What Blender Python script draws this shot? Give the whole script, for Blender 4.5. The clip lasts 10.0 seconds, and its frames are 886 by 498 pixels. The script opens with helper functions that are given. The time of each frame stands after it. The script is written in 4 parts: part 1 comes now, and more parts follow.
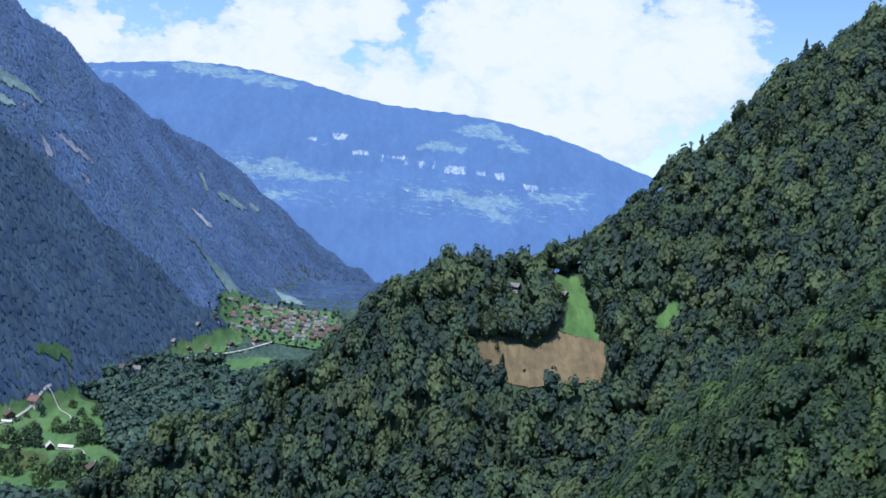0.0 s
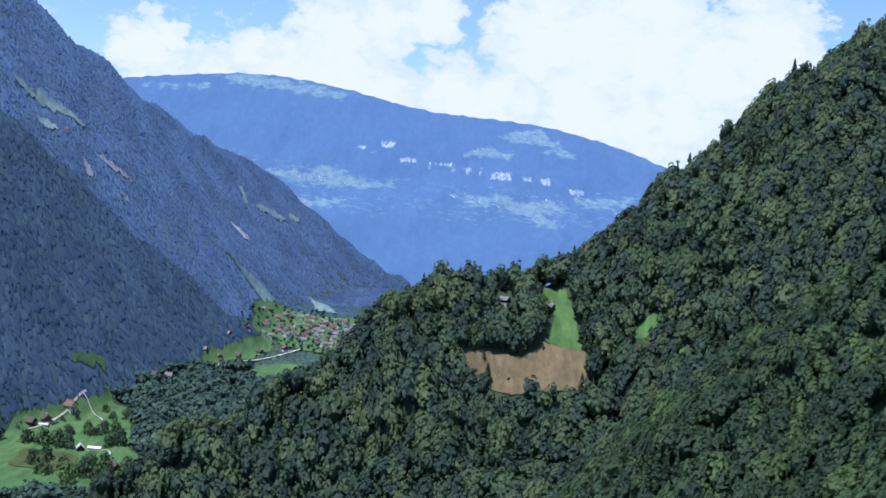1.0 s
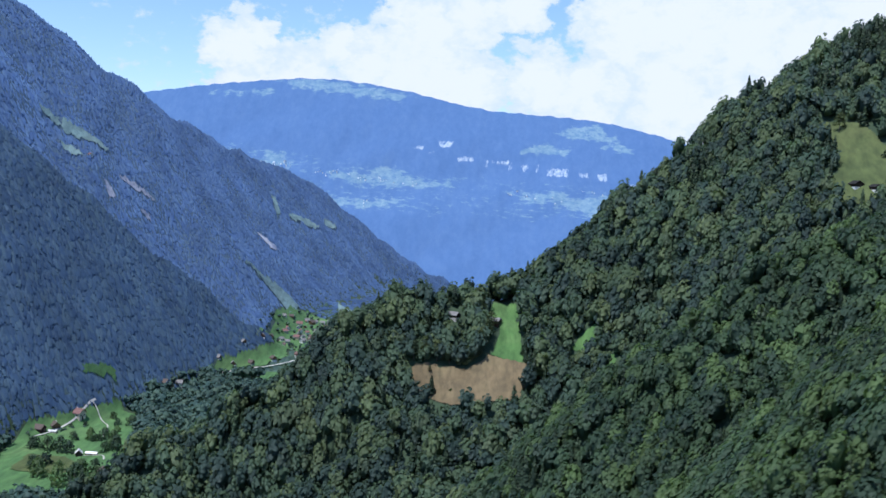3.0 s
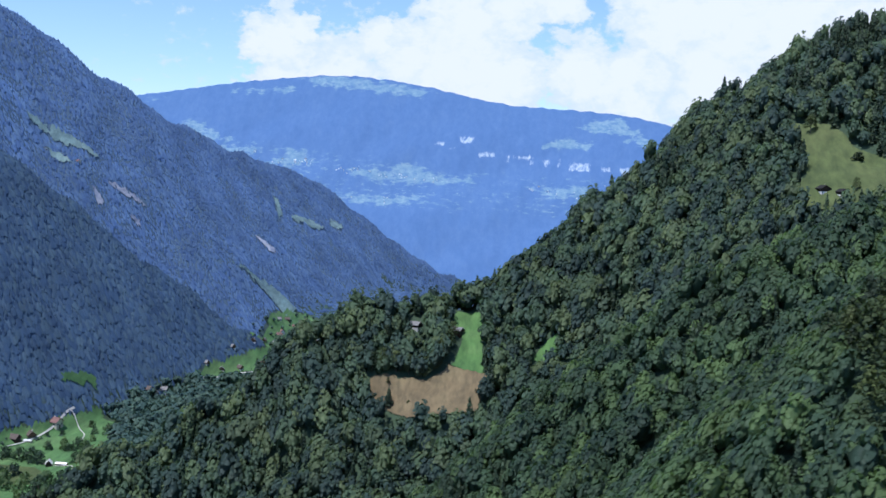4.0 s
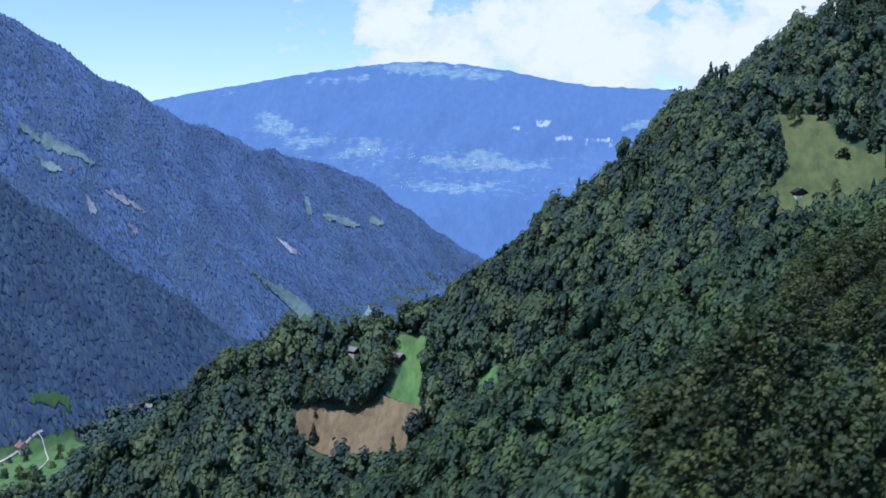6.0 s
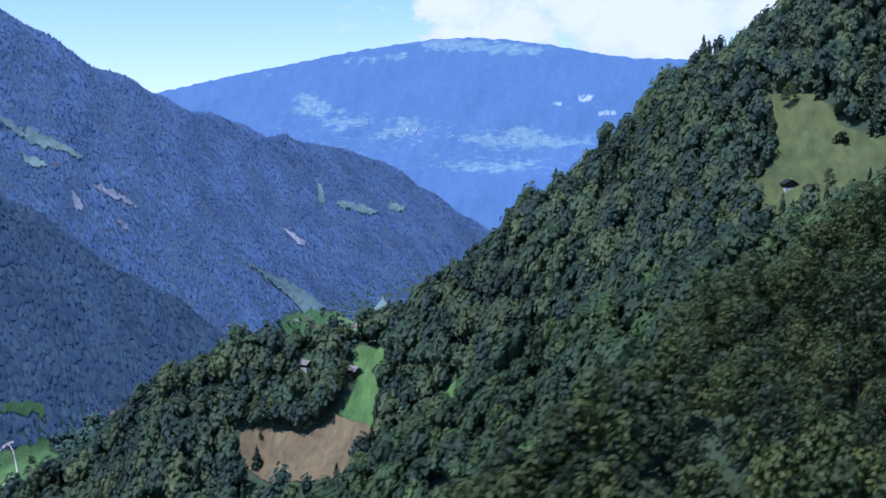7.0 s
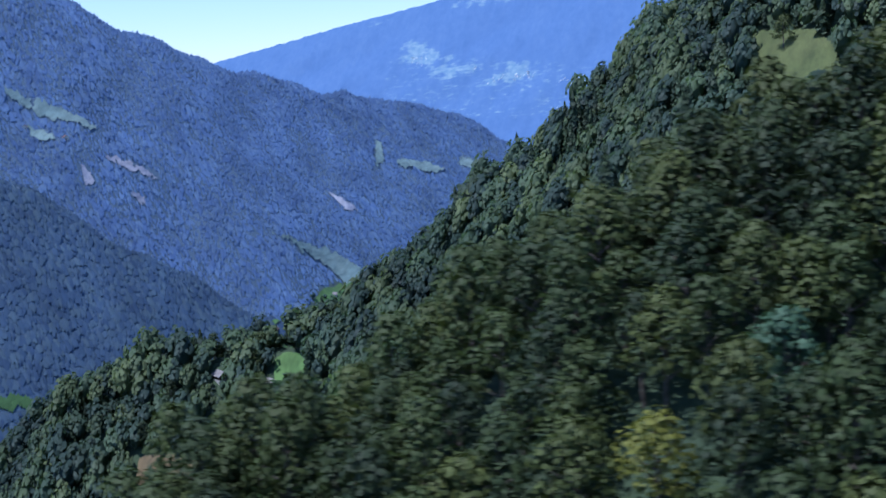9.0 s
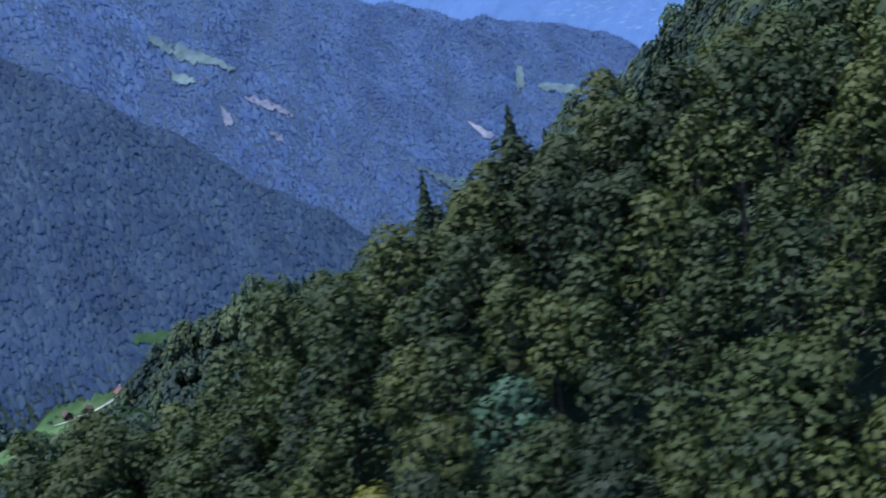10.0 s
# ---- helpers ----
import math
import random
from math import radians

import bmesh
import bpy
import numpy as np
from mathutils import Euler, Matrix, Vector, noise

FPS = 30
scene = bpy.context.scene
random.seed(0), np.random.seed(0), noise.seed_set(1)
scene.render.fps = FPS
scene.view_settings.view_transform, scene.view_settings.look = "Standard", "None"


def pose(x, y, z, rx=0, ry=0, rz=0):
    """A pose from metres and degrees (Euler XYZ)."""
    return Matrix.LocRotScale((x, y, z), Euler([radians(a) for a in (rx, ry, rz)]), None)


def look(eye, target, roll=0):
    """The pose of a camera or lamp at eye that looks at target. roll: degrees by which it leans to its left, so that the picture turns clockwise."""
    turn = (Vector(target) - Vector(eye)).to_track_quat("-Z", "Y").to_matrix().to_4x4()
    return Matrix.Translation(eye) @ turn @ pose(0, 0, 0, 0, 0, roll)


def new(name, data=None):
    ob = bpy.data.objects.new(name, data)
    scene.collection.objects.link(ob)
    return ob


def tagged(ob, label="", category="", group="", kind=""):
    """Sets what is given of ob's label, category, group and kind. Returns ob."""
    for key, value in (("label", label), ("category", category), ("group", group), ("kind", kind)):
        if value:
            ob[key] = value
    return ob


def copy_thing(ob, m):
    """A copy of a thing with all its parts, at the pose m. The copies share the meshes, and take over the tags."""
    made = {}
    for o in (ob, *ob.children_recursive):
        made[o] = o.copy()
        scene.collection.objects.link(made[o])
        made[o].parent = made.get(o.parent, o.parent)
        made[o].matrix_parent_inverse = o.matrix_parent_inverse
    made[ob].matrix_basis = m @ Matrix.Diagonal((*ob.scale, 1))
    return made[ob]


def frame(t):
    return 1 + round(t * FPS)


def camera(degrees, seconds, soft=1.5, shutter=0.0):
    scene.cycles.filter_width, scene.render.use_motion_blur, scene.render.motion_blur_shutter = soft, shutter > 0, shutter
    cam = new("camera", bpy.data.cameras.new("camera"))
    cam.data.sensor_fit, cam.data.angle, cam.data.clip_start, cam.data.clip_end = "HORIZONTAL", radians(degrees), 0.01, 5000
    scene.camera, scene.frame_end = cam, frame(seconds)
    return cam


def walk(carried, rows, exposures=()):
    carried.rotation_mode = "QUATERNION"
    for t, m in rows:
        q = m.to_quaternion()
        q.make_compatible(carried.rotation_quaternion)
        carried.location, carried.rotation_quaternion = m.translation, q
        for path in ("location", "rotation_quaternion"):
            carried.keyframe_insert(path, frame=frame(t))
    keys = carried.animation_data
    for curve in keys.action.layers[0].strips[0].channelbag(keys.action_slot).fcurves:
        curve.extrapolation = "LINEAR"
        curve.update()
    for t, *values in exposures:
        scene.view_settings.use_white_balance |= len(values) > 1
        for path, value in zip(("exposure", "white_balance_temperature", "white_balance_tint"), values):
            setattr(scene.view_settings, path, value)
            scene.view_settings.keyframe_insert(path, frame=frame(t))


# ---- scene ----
cam = camera(44.4, 10.0, soft=1.6, shutter=0.5)
PATH = [
    (0, (15.88, -146.89, 132.95), (24.62, -47.36, 128.80), 4.44),
    (0.5, (23.78, -156.80, 135.77), (29.62, -57.07, 131.48), 4.20),
    (1, (32.76, -167.91, 139.00), (35.73, -68.05, 134.62), 3.92),
    (1.5, (41.56, -178.07, 141.97), (42.19, -78.17, 137.47), 3.55),
    (2, (51.91, -186.95, 145.19), (50.11, -87.08, 140.41), 3.21),
    (2.5, (61.76, -189.82, 147.87), (58.09, -90.03, 142.65), 2.90),
    (4, (95.11, -182.72, 156.20), (85.97, -83.36, 149.62), 1.97),
    (4.5, (106.17, -177.62, 158.53), (94.93, -78.49, 151.66), 1.55),
    (5, (118.16, -170.86, 161.21), (104.30, -72.09, 153.91), 1.17),
    (5.5, (128.83, -159.39, 163.04), (112.00, -61.12, 155.24), 0.82),
    (7, (158.41, -112.67, 168.86), (132.94, -16.58, 158.02), -1.08),
    (7.5, (166.42, -95.83, 170.39), (138.21, -0.66, 158.29), -1.61),
    (8, (173.52, -78.04, 171.69), (141.57, 15.70, 157.86), -2.14),
    (8.5, (181.10, -61.60, 170.80), (144.55, 30.32, 156.14), -3.21),
    (9, (189.69, -53.62, 171.01), (150.78, 37.20, 155.56), -3.64),
    (9.5, (198.03, -49.64, 173.61), (151.98, 36.94, 154.06), -5.12),
    (10, (204.58, -43.19, 174.86), (151.27, 38.62, 153.30), -6.97),
]
walk(cam, [(t, look(eye, target, roll)) for t, eye, target, roll in PATH], [(0.0, 0.54, 5600, 11), (5.0, 0.52, 5450, 14), (7.5, 0.53, 5150, 18), (8.8, 0.54, 5150, 18), (10.0, 0.59, 5350, 18)])

# ---- light ----
SUN_ELEVATION, SUN_AZIMUTH = 69.0, -136.0      # degrees; azimuth from +y towards +x


def direction(az, el):
    a, e = radians(az), radians(el)
    return Vector((math.sin(a) * math.cos(e), math.cos(a) * math.cos(e), math.sin(e)))


sun_data = bpy.data.lights.new("sun", "SUN")
sun_data.energy, sun_data.angle, sun_data.color = 3.5, radians(0.55), (1.0, 0.94, 0.83)
sun = new("sun", sun_data)
sun.matrix_world = look(direction(SUN_AZIMUTH, SUN_ELEVATION) * 900, (0, 0, 0))


class Nodes:
    """Short hand for node trees."""

    def __init__(self, tree):
        self.tree = tree
        tree.nodes.clear()

    def add(self, kind, inputs=None, **props):
        node = self.tree.nodes.new(kind)
        for key, value in props.items():
            setattr(node, key, value)
        for key, value in (inputs or {}).items():
            socket = node.inputs[key]
            if isinstance(value, bpy.types.NodeSocket):
                self.tree.links.new(value, socket)
            else:
                socket.default_value = value
        return node

    def math(self, op, a, b=0.0, clamp=False):
        return self.add("ShaderNodeMath", {0: a, 1: b}, operation=op, use_clamp=clamp).outputs[0]

    def ramp(self, fac, stops):
        node = self.add("ShaderNodeValToRGB", {"Fac": fac})
        els = node.color_ramp.elements
        while len(els) < len(stops):
            els.new(0.5)
        for el, (at, colour) in zip(els, stops):
            el.position, el.color = at, (*colour, 1)
        return node.outputs["Color"]

    def noise(self, vector, scale, detail=4.0, rough=0.55, lac=2.0):
        return self.add("ShaderNodeTexNoise", {"Vector": vector, "Scale": scale, "Detail": detail, "Roughness": rough, "Lacunarity": lac}).outputs["Fac"]

    def mix(self, fac, a, b, blend="MIX"):
        return self.add("ShaderNodeMix", {0: fac, 6: a, 7: b}, data_type="RGBA", blend_type=blend).outputs[2]

    def smooth(self, value, lo, hi):
        return self.add("ShaderNodeMapRange", {"Value": value, "From Min": lo, "From Max": hi}, interpolation_type="SMOOTHSTEP").outputs["Result"]


def build_world():
    world = bpy.data.worlds.new("sky")
    scene.world = world
    world.use_nodes = True
    n = Nodes(world.node_tree)
    sky = n.add("ShaderNodeTexSky", sky_type="NISHITA", sun_disc=False, sun_elevation=radians(SUN_ELEVATION),
                sun_rotation=radians(SUN_AZIMUTH), altitude=900.0, air_density=1.0, dust_density=0.6, ozone_density=1.6)
    co = n.add("ShaderNodeTexCoord").outputs["Generated"]
    # cumulus over the far range: heaps of cloud by azimuth, elevation and radius in degrees
    heaps = [(-14.2, 6.7, 1.8), (-12.9, 7.2, 1.1), (-15.3, 6.3, 0.9), (-9.0, 7.1, 1.3), (-13.7, 4.6, 2.1), (-10.8, 5.1, 2.2), (-7.4, 6.2, 2.2), (-4.6, 8.0, 2.7), (-5.0, 6.0, 3.3), (-2.2, 8.9, 2.1), (0.4, 9.7, 1.8), (-2.9, 5.0, 3.0), (1.8, 5.5, 2.2), (4.1, 5.0, 2.5), (6.1, 8.5, 3.0), (8.8, 8.6, 3.8), (12.2, 8.1, 3.8), (8.1, 5.4, 3.3), (11.0, 4.7, 2.7), (15.0, 7.3, 3.6), (13.2, 5.0, 2.7), (6.4, 9.9, 1.8), (11.8, 10.5, 2.7), (17.5, 8.7, 3.3)]
    warp = n.add("ShaderNodeVectorMath", {0: co, 1: (1.0, 1.0, 1.5)}, operation="MULTIPLY").outputs[0]
    nudge = n.add("ShaderNodeTexNoise", {"Vector": warp, "Scale": 34.0, "Detail": 5.0, "Roughness": 0.6}).outputs["Color"]
    shift = n.add("ShaderNodeVectorMath", {0: nudge, 1: (0.5, 0.5, 0.5)}, operation="SUBTRACT").outputs[0]
    shift = n.add("ShaderNodeVectorMath", {0: shift, "Scale": 0.055}, operation="SCALE").outputs[0]
    bent = n.add("ShaderNodeVectorMath", {0: co, 1: shift}, operation="ADD").outputs[0]
    body = None
    for az, el, r in heaps:
        far = n.add("ShaderNodeVectorMath", {0: bent, 1: direction(az, el)}, operation="DISTANCE").outputs["Value"]
        one = n.math("SUBTRACT", 1.0, n.math("DIVIDE", far, radians(r * 1.16)))
        body = one if body is None else n.math("MAXIMUM", body, one)
    puffs = n.noise(warp, 60.0, 9.0, 0.62)
    other = n.math("SUBTRACT", n.math("MULTIPLY", n.noise(warp, 5.0, 8.0, 0.55), 3.0), 1.95)
    away = n.smooth(n.add("ShaderNodeVectorMath", {0: co, 1: direction(-3, 5)}, operation="DISTANCE").outputs["Value"], 0.28, 0.6)
    cover = n.math("MAXIMUM", body, n.math("MULTIPLY", other, away))
    cover = n.math("ADD", cover, n.math("MULTIPLY", n.math("SUBTRACT", puffs, 0.5), 0.9))
    mask = n.smooth(cover, 0.02, 0.26)
    shade = n.smooth(n.math("ADD", cover, n.math("MULTIPLY", n.math("SUBTRACT", n.noise(bent, 45.0, 6.0, 0.6), 0.5), 1.3)), 0.05, 0.75)
    cloud = n.mix(shade, (3.5, 3.85, 4.2, 1), (4.3, 4.32, 4.3, 1))
    colour = n.mix(mask, n.mix(1.0, sky.outputs[0], (0.70, 0.72, 0.77, 1), "MULTIPLY"), cloud)
    bg = n.add("ShaderNodeBackground", {"Color": colour, "Strength": 0.15})
    out = n.add("ShaderNodeOutputWorld")
    world.node_tree.links.new(bg.outputs[0], out.inputs["Surface"])


build_world()


# ---- materials ----
def material(name, build, rough=0.8, metal=0.0, spec=0.3):
    mat = bpy.data.materials.new(name)
    mat.use_nodes = True
    n = Nodes(mat.node_tree)
    bsdf = n.add("ShaderNodeBsdfPrincipled", {"Roughness": rough, "Metallic": metal, "Specular IOR Level": spec})
    out = n.add("ShaderNodeOutputMaterial")
    n.tree.links.new(bsdf.outputs[0], out.inputs["Surface"])
    colour, height = build(n)
    if isinstance(colour, bpy.types.NodeSocket):
        n.tree.links.new(colour, bsdf.inputs["Base Color"])
    else:
        bsdf.inputs["Base Color"].default_value = (*colour, 1)
    if height is not None:
        bump = n.add("ShaderNodeBump", {"Strength": 0.6, "Distance": height[1], "Height": height[0]})
        n.tree.links.new(bump.outputs[0], bsdf.inputs["Normal"])
    return mat


def position(n):
    return n.add("ShaderNodeNewGeometry").outputs["Position"]


def leaf_material(name, stops, glow=0.22, contrast=1.0, through_leaf=(1.15, 1.3, 0.85), soft=0.0):
    """Foliage: one tone for each tree (attribute 'tone'), a lesser one for each leaf clump, light passing through."""
    mat = bpy.data.materials.new(name)
    mat.use_nodes = True
    n = Nodes(mat.node_tree)
    tone = n.add("ShaderNodeAttribute", attribute_name="tone").outputs["Fac"]
    leaf = n.add("ShaderNodeNewGeometry").outputs["Random Per Island"]
    other = n.add("ShaderNodeObjectInfo").outputs["Random"]
    both = n.math("FRACT", n.math("ADD", tone, other))
    base = n.ramp(both, stops)
    vary = n.math("ADD", n.math("MULTIPLY", leaf, 0.45 * contrast), 1 - 0.22 * contrast)
    patch = n.math("ADD", n.math("MULTIPLY", n.noise(position(n), 0.05, 4.0), 1.1), 0.45)
    twig = n.noise(position(n), 2.6, 3.0, 0.65)
    patch = n.math("MULTIPLY", patch, n.math("ADD", n.math("MULTIPLY", twig, 1.3 * contrast), 1 - 0.62 * contrast))
    grey = n.add("ShaderNodeCombineColor", {0: n.math("MULTIPLY", vary, patch), 1: n.math("MULTIPLY", vary, patch), 2: n.math("MULTIPLY", vary, patch)}).outputs[0]
    colour = n.mix(1.0, base, grey, "MULTIPLY")
    rough = n.add("ShaderNodeBump", {"Strength": 0.6 * contrast, "Distance": 0.3, "Height": twig}).outputs[0]
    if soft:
        # normals bent towards one fixed direction, so contrast fades as in haze
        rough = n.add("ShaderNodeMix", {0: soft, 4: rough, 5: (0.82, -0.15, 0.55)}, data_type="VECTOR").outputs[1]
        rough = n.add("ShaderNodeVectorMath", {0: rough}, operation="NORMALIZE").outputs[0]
    bsdf = n.add("ShaderNodeBsdfPrincipled", {"Normal": rough, "Base Color": colour, "Roughness": 0.6, "Specular IOR Level": 0.25})
    trans = n.add("ShaderNodeBsdfTranslucent", {"Color": n.mix(1.0, colour, (*through_leaf, 1), "MULTIPLY")})
    mixed = n.add("ShaderNodeMixShader", {0: glow, 1: bsdf.outputs[0], 2: trans.outputs[0]})
    out = n.add("ShaderNodeOutputMaterial")
    n.tree.links.new(mixed.outputs[0], out.inputs["Surface"])
    return mat


BROADLEAF = leaf_material("broadleaf_foliage", [(0.0, (0.025, 0.040, 0.019)), (0.3, (0.038, 0.058, 0.022)), (0.62, (0.055, 0.078, 0.025)), (0.9, (0.079, 0.099, 0.028)), (1.0, (0.031, 0.050, 0.021))], 0.24, 0.7)
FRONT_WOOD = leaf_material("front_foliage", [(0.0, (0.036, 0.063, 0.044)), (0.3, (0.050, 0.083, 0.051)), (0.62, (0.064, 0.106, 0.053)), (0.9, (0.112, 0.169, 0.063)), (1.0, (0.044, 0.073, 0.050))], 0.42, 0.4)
# bluer, with lifted dark tones: air haze put into the leaf colour
SLOPE_WOOD = leaf_material("hazed_slope_foliage", [(0.0, (0.042, 0.068, 0.059)), (0.3, (0.052, 0.086, 0.068)), (0.62, (0.089, 0.135, 0.075)), (0.9, (0.123, 0.161, 0.075)), (1.0, (0.048, 0.075, 0.063))], 0.42, 0.3)
YELLOW_LEAF = leaf_material("yellowing_foliage", [(0.0, (0.150, 0.165, 0.030)), (1.0, (0.170, 0.180, 0.034))], 0.25, 0.6)
BLUE_LEAF = leaf_material("blue_green_foliage", [(0.0, (0.056, 0.108, 0.060)), (1.0, (0.064, 0.120, 0.066))], 0.2, 0.6)
CONIFER = leaf_material("conifer_foliage", [(0.0, (0.025, 0.043, 0.024)), (0.5, (0.036, 0.057, 0.029)), (1.0, (0.046, 0.071, 0.032))], 0.08, 0.6)
# haze painted into these two wood colours as a shift to blue
FAR_WOOD = leaf_material("haze_blue_mountain_wood", [(0.0, (0.110, 0.183, 0.361)), (0.5, (0.137, 0.223, 0.411)), (0.85, (0.169, 0.262, 0.419)), (1.0, (0.114, 0.193, 0.365))], 0.3, 0.2, (1.0, 1.05, 1.1), 0.84)
LOW_WOOD = leaf_material("haze_blue_ridge_wood", [(0.0, (0.053, 0.094, 0.174)), (0.5, (0.072, 0.122, 0.203)), (0.85, (0.096, 0.152, 0.209)), (1.0, (0.058, 0.103, 0.180))], 0.3, 0.3, (1.0, 1.05, 1.05), 0.76)
VALLEY_WOOD = leaf_material("valley_wood_foliage", [(0.0, (0.046, 0.086, 0.077)), (0.5, (0.060, 0.107, 0.089)), (0.9, (0.081, 0.131, 0.091)), (1.0, (0.051, 0.094, 0.080))], 0.25, 0.5, (1.1, 1.2, 0.95))
BARK = material("bark", lambda n: (n.ramp(n.noise(position(n), 6.0), [(0.3, (0.06, 0.05, 0.04)), (0.7, (0.16, 0.14, 0.12))]), (n.noise(position(n), 14.0), 0.05)), 0.9)


def forest_floor(n):
    p = position(n)
    near = n.ramp(n.noise(p, 0.25, 6.0), [(0.3, (0.034, 0.054, 0.032)), (0.55, (0.044, 0.070, 0.038)), (0.8, (0.058, 0.084, 0.044))])
    # far ground: haze painted in as blue, mixed by position
    hazed_floor = n.ramp(n.noise(p, 0.12, 6.0), [(0.3, (0.075, 0.120, 0.180)), (0.7, (0.095, 0.145, 0.210))])
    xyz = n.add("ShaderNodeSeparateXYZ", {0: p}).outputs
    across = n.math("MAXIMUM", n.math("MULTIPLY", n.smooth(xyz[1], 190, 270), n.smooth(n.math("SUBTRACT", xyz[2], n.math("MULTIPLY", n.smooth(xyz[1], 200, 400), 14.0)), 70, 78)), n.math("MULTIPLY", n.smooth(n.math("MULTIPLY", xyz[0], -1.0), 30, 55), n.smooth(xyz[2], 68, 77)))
    return n.mix(across, near, hazed_floor), (n.noise(p, 1.2, 5.0), 0.4)


def grass(c1, c2, c3, size=0.06):
    def build(n):
        p = position(n)
        stripes = n.noise(n.add("ShaderNodeVectorMath", {0: p, 1: (1.0, 0.25, 0.6)}, operation="MULTIPLY").outputs[0], 0.5, 5.0, 0.6)
        wide = n.ramp(n.noise(p, size, 5.0, 0.6), [(0.32, c1), (0.5, c2), (0.7, c3)])
        fine = n.ramp(stripes, [(0.3, (0.66, 0.67, 0.68)), (0.7, (1.32, 1.27, 1.2))])
        return n.mix(1.0, wide, fine, "MULTIPLY"), (n.noise(p, 2.5, 6.0, 0.7), 0.25)
    return build


FOREST_FLOOR = material("forest_floor", forest_floor, 0.95)
MEADOW = material("meadow_grass", grass((0.061, 0.131, 0.041), (0.079, 0.162, 0.048), (0.110, 0.184, 0.064)), 0.9)
VALLEY_GRASS = material("valley_grass", grass((0.059, 0.130, 0.048), (0.076, 0.158, 0.054), (0.103, 0.176, 0.066)), 0.9)
PASTURE = material("high_pasture_grass", grass((0.062, 0.086, 0.030), (0.078, 0.102, 0.036), (0.094, 0.114, 0.042)), 0.9)
MOWN = material("mown_dry_field", grass((0.125, 0.096, 0.053), (0.157, 0.121, 0.068), (0.187, 0.150, 0.082), 0.09), 0.95)
# the blue in this grass and rock imitates haze over the mountainside
LEFT_GRASS = material("hazed_mountain_grass", grass((0.137, 0.212, 0.231), (0.166, 0.249, 0.256), (0.202, 0.278, 0.273), 0.06), 0.95)
BARE_ROCK = material("hazed_bare_rock", grass((0.225, 0.255, 0.351), (0.300, 0.323, 0.406), (0.375, 0.383, 0.445), 0.2), 0.95)
GRAVEL = material("pale_gravel_road", grass((0.42, 0.41, 0.39), (0.50, 0.49, 0.46), (0.56, 0.55, 0.52), 0.2), 0.95)


# ---- the lie of the land ----
def near_line(line, x, y, blend=3.0):
    """For each place: distance to a crest line, its height there, and the side (+1 to the right of its run), blended where two stretches are as near."""
    rows = []
    for (ax, ay, az), (bx, by, bz) in zip(line, line[1:]):
        dx, dy = bx - ax, by - ay
        s = np.clip(((x - ax) * dx + (y - ay) * dy) / (dx * dx + dy * dy), 0, 1)
        d = np.hypot(x - ax - s * dx, y - ay - s * dy)
        side = (dx * (ay - y) - dy * (ax - x)) / (math.hypot(dx, dy) * np.maximum(d, 1e-3))
        rows.append((d, az + s * (bz - az), np.clip(side, -1, 1)))
    best = np.minimum.reduce([r[0] for r in rows])
    weights = [np.exp((best - r[0]) / blend) for r in rows]
    total = sum(weights)
    return best, sum(w * r[1] for w, r in zip(weights, rows)) / total, sum(w * r[2] for w, r in zip(weights, rows)) / total


def spur(line, right, left, round_right, round_left):
    def height(x, y):
        d, z, side = near_line(line, x, y)
        share = (side + 1) / 2
        slope, r = left + (right - left) * share, round_left + (round_right - round_left) * share
        return z - slope * (np.sqrt(d * d + r * r) - r)
    return height


def soft_max(a, b, k):
    m = np.maximum(a, b)
    return m + k * np.log(np.exp((a - m) / k) + np.exp((b - m) / k))


CREST_NEAR = [(120, -46, 114), (140, -30, 134), (150, -22, 142), (155, -18, 145.5), (160, -14, 148.5), (165, -10, 151), (170, -6, 155), (176, -2, 158.7), (180, 1, 161.2), (184, 4, 163.8), (190, 8, 166.5), (220, 28, 182), (300, 82, 225)]
CREST_MIDDLE = [(50, 12, 66), (70, 21, 83), (85, 27, 96.5), (97, 33, 106), (104, 36, 113), (111, 39, 118), (118, 42, 123), (125, 45, 128), (140, 48, 138.5), (155, 51, 146), (170, 54, 149.3), (200, 60, 157.5), (300, 90, 205)]
CREST_FACE = [(70, 140, 114), (80, 144, 118), (88, 147, 126), (95, 150, 133.5), (112, 157, 147), (130, 164, 161.5), (145, 170, 176.5), (160, 176, 187), (175, 182, 196.5), (190, 188, 204.5), (240, 208, 227), (330, 244, 269)]
CREST_HILL = [(-75, 50, 40), (-40, 75, 62), (-12, 94, 76), (-1, 101, 82), (10, 108, 90), (19, 114, 99), (28, 120, 105.5), (35, 126, 111), (42, 131, 114.5), (50, 134, 116), (58, 138, 116.5), (70, 140, 116)]
CREST_LEFT = [(-290, 150, 335), (-200, 250, 262), (-158, 309, 226), (-130, 349, 200.5), (-115, 410, 179), (-100, 470, 165.5), (-85, 525, 160), (-76, 558, 154), (-63, 586, 145), (-42, 604, 129), (-21, 622, 110), (0, 640, 93), (24, 652, 79), (60, 670, 50)]
CREST_LOW = [(-210, 130, 245), (-160, 180, 200), (-125, 215, 172), (-113, 229, 157), (-100, 243, 142), (-88, 257, 129), (-75, 270, 116), (-63, 284, 104), (-52, 293, 95), (-42, 302, 84), (-31, 312, 72)]

spur_near = spur(CREST_NEAR, 0.53, 0.9, 6, 4)
spur_middle = spur(CREST_MIDDLE, 0.64, 0.7, 6, 6)


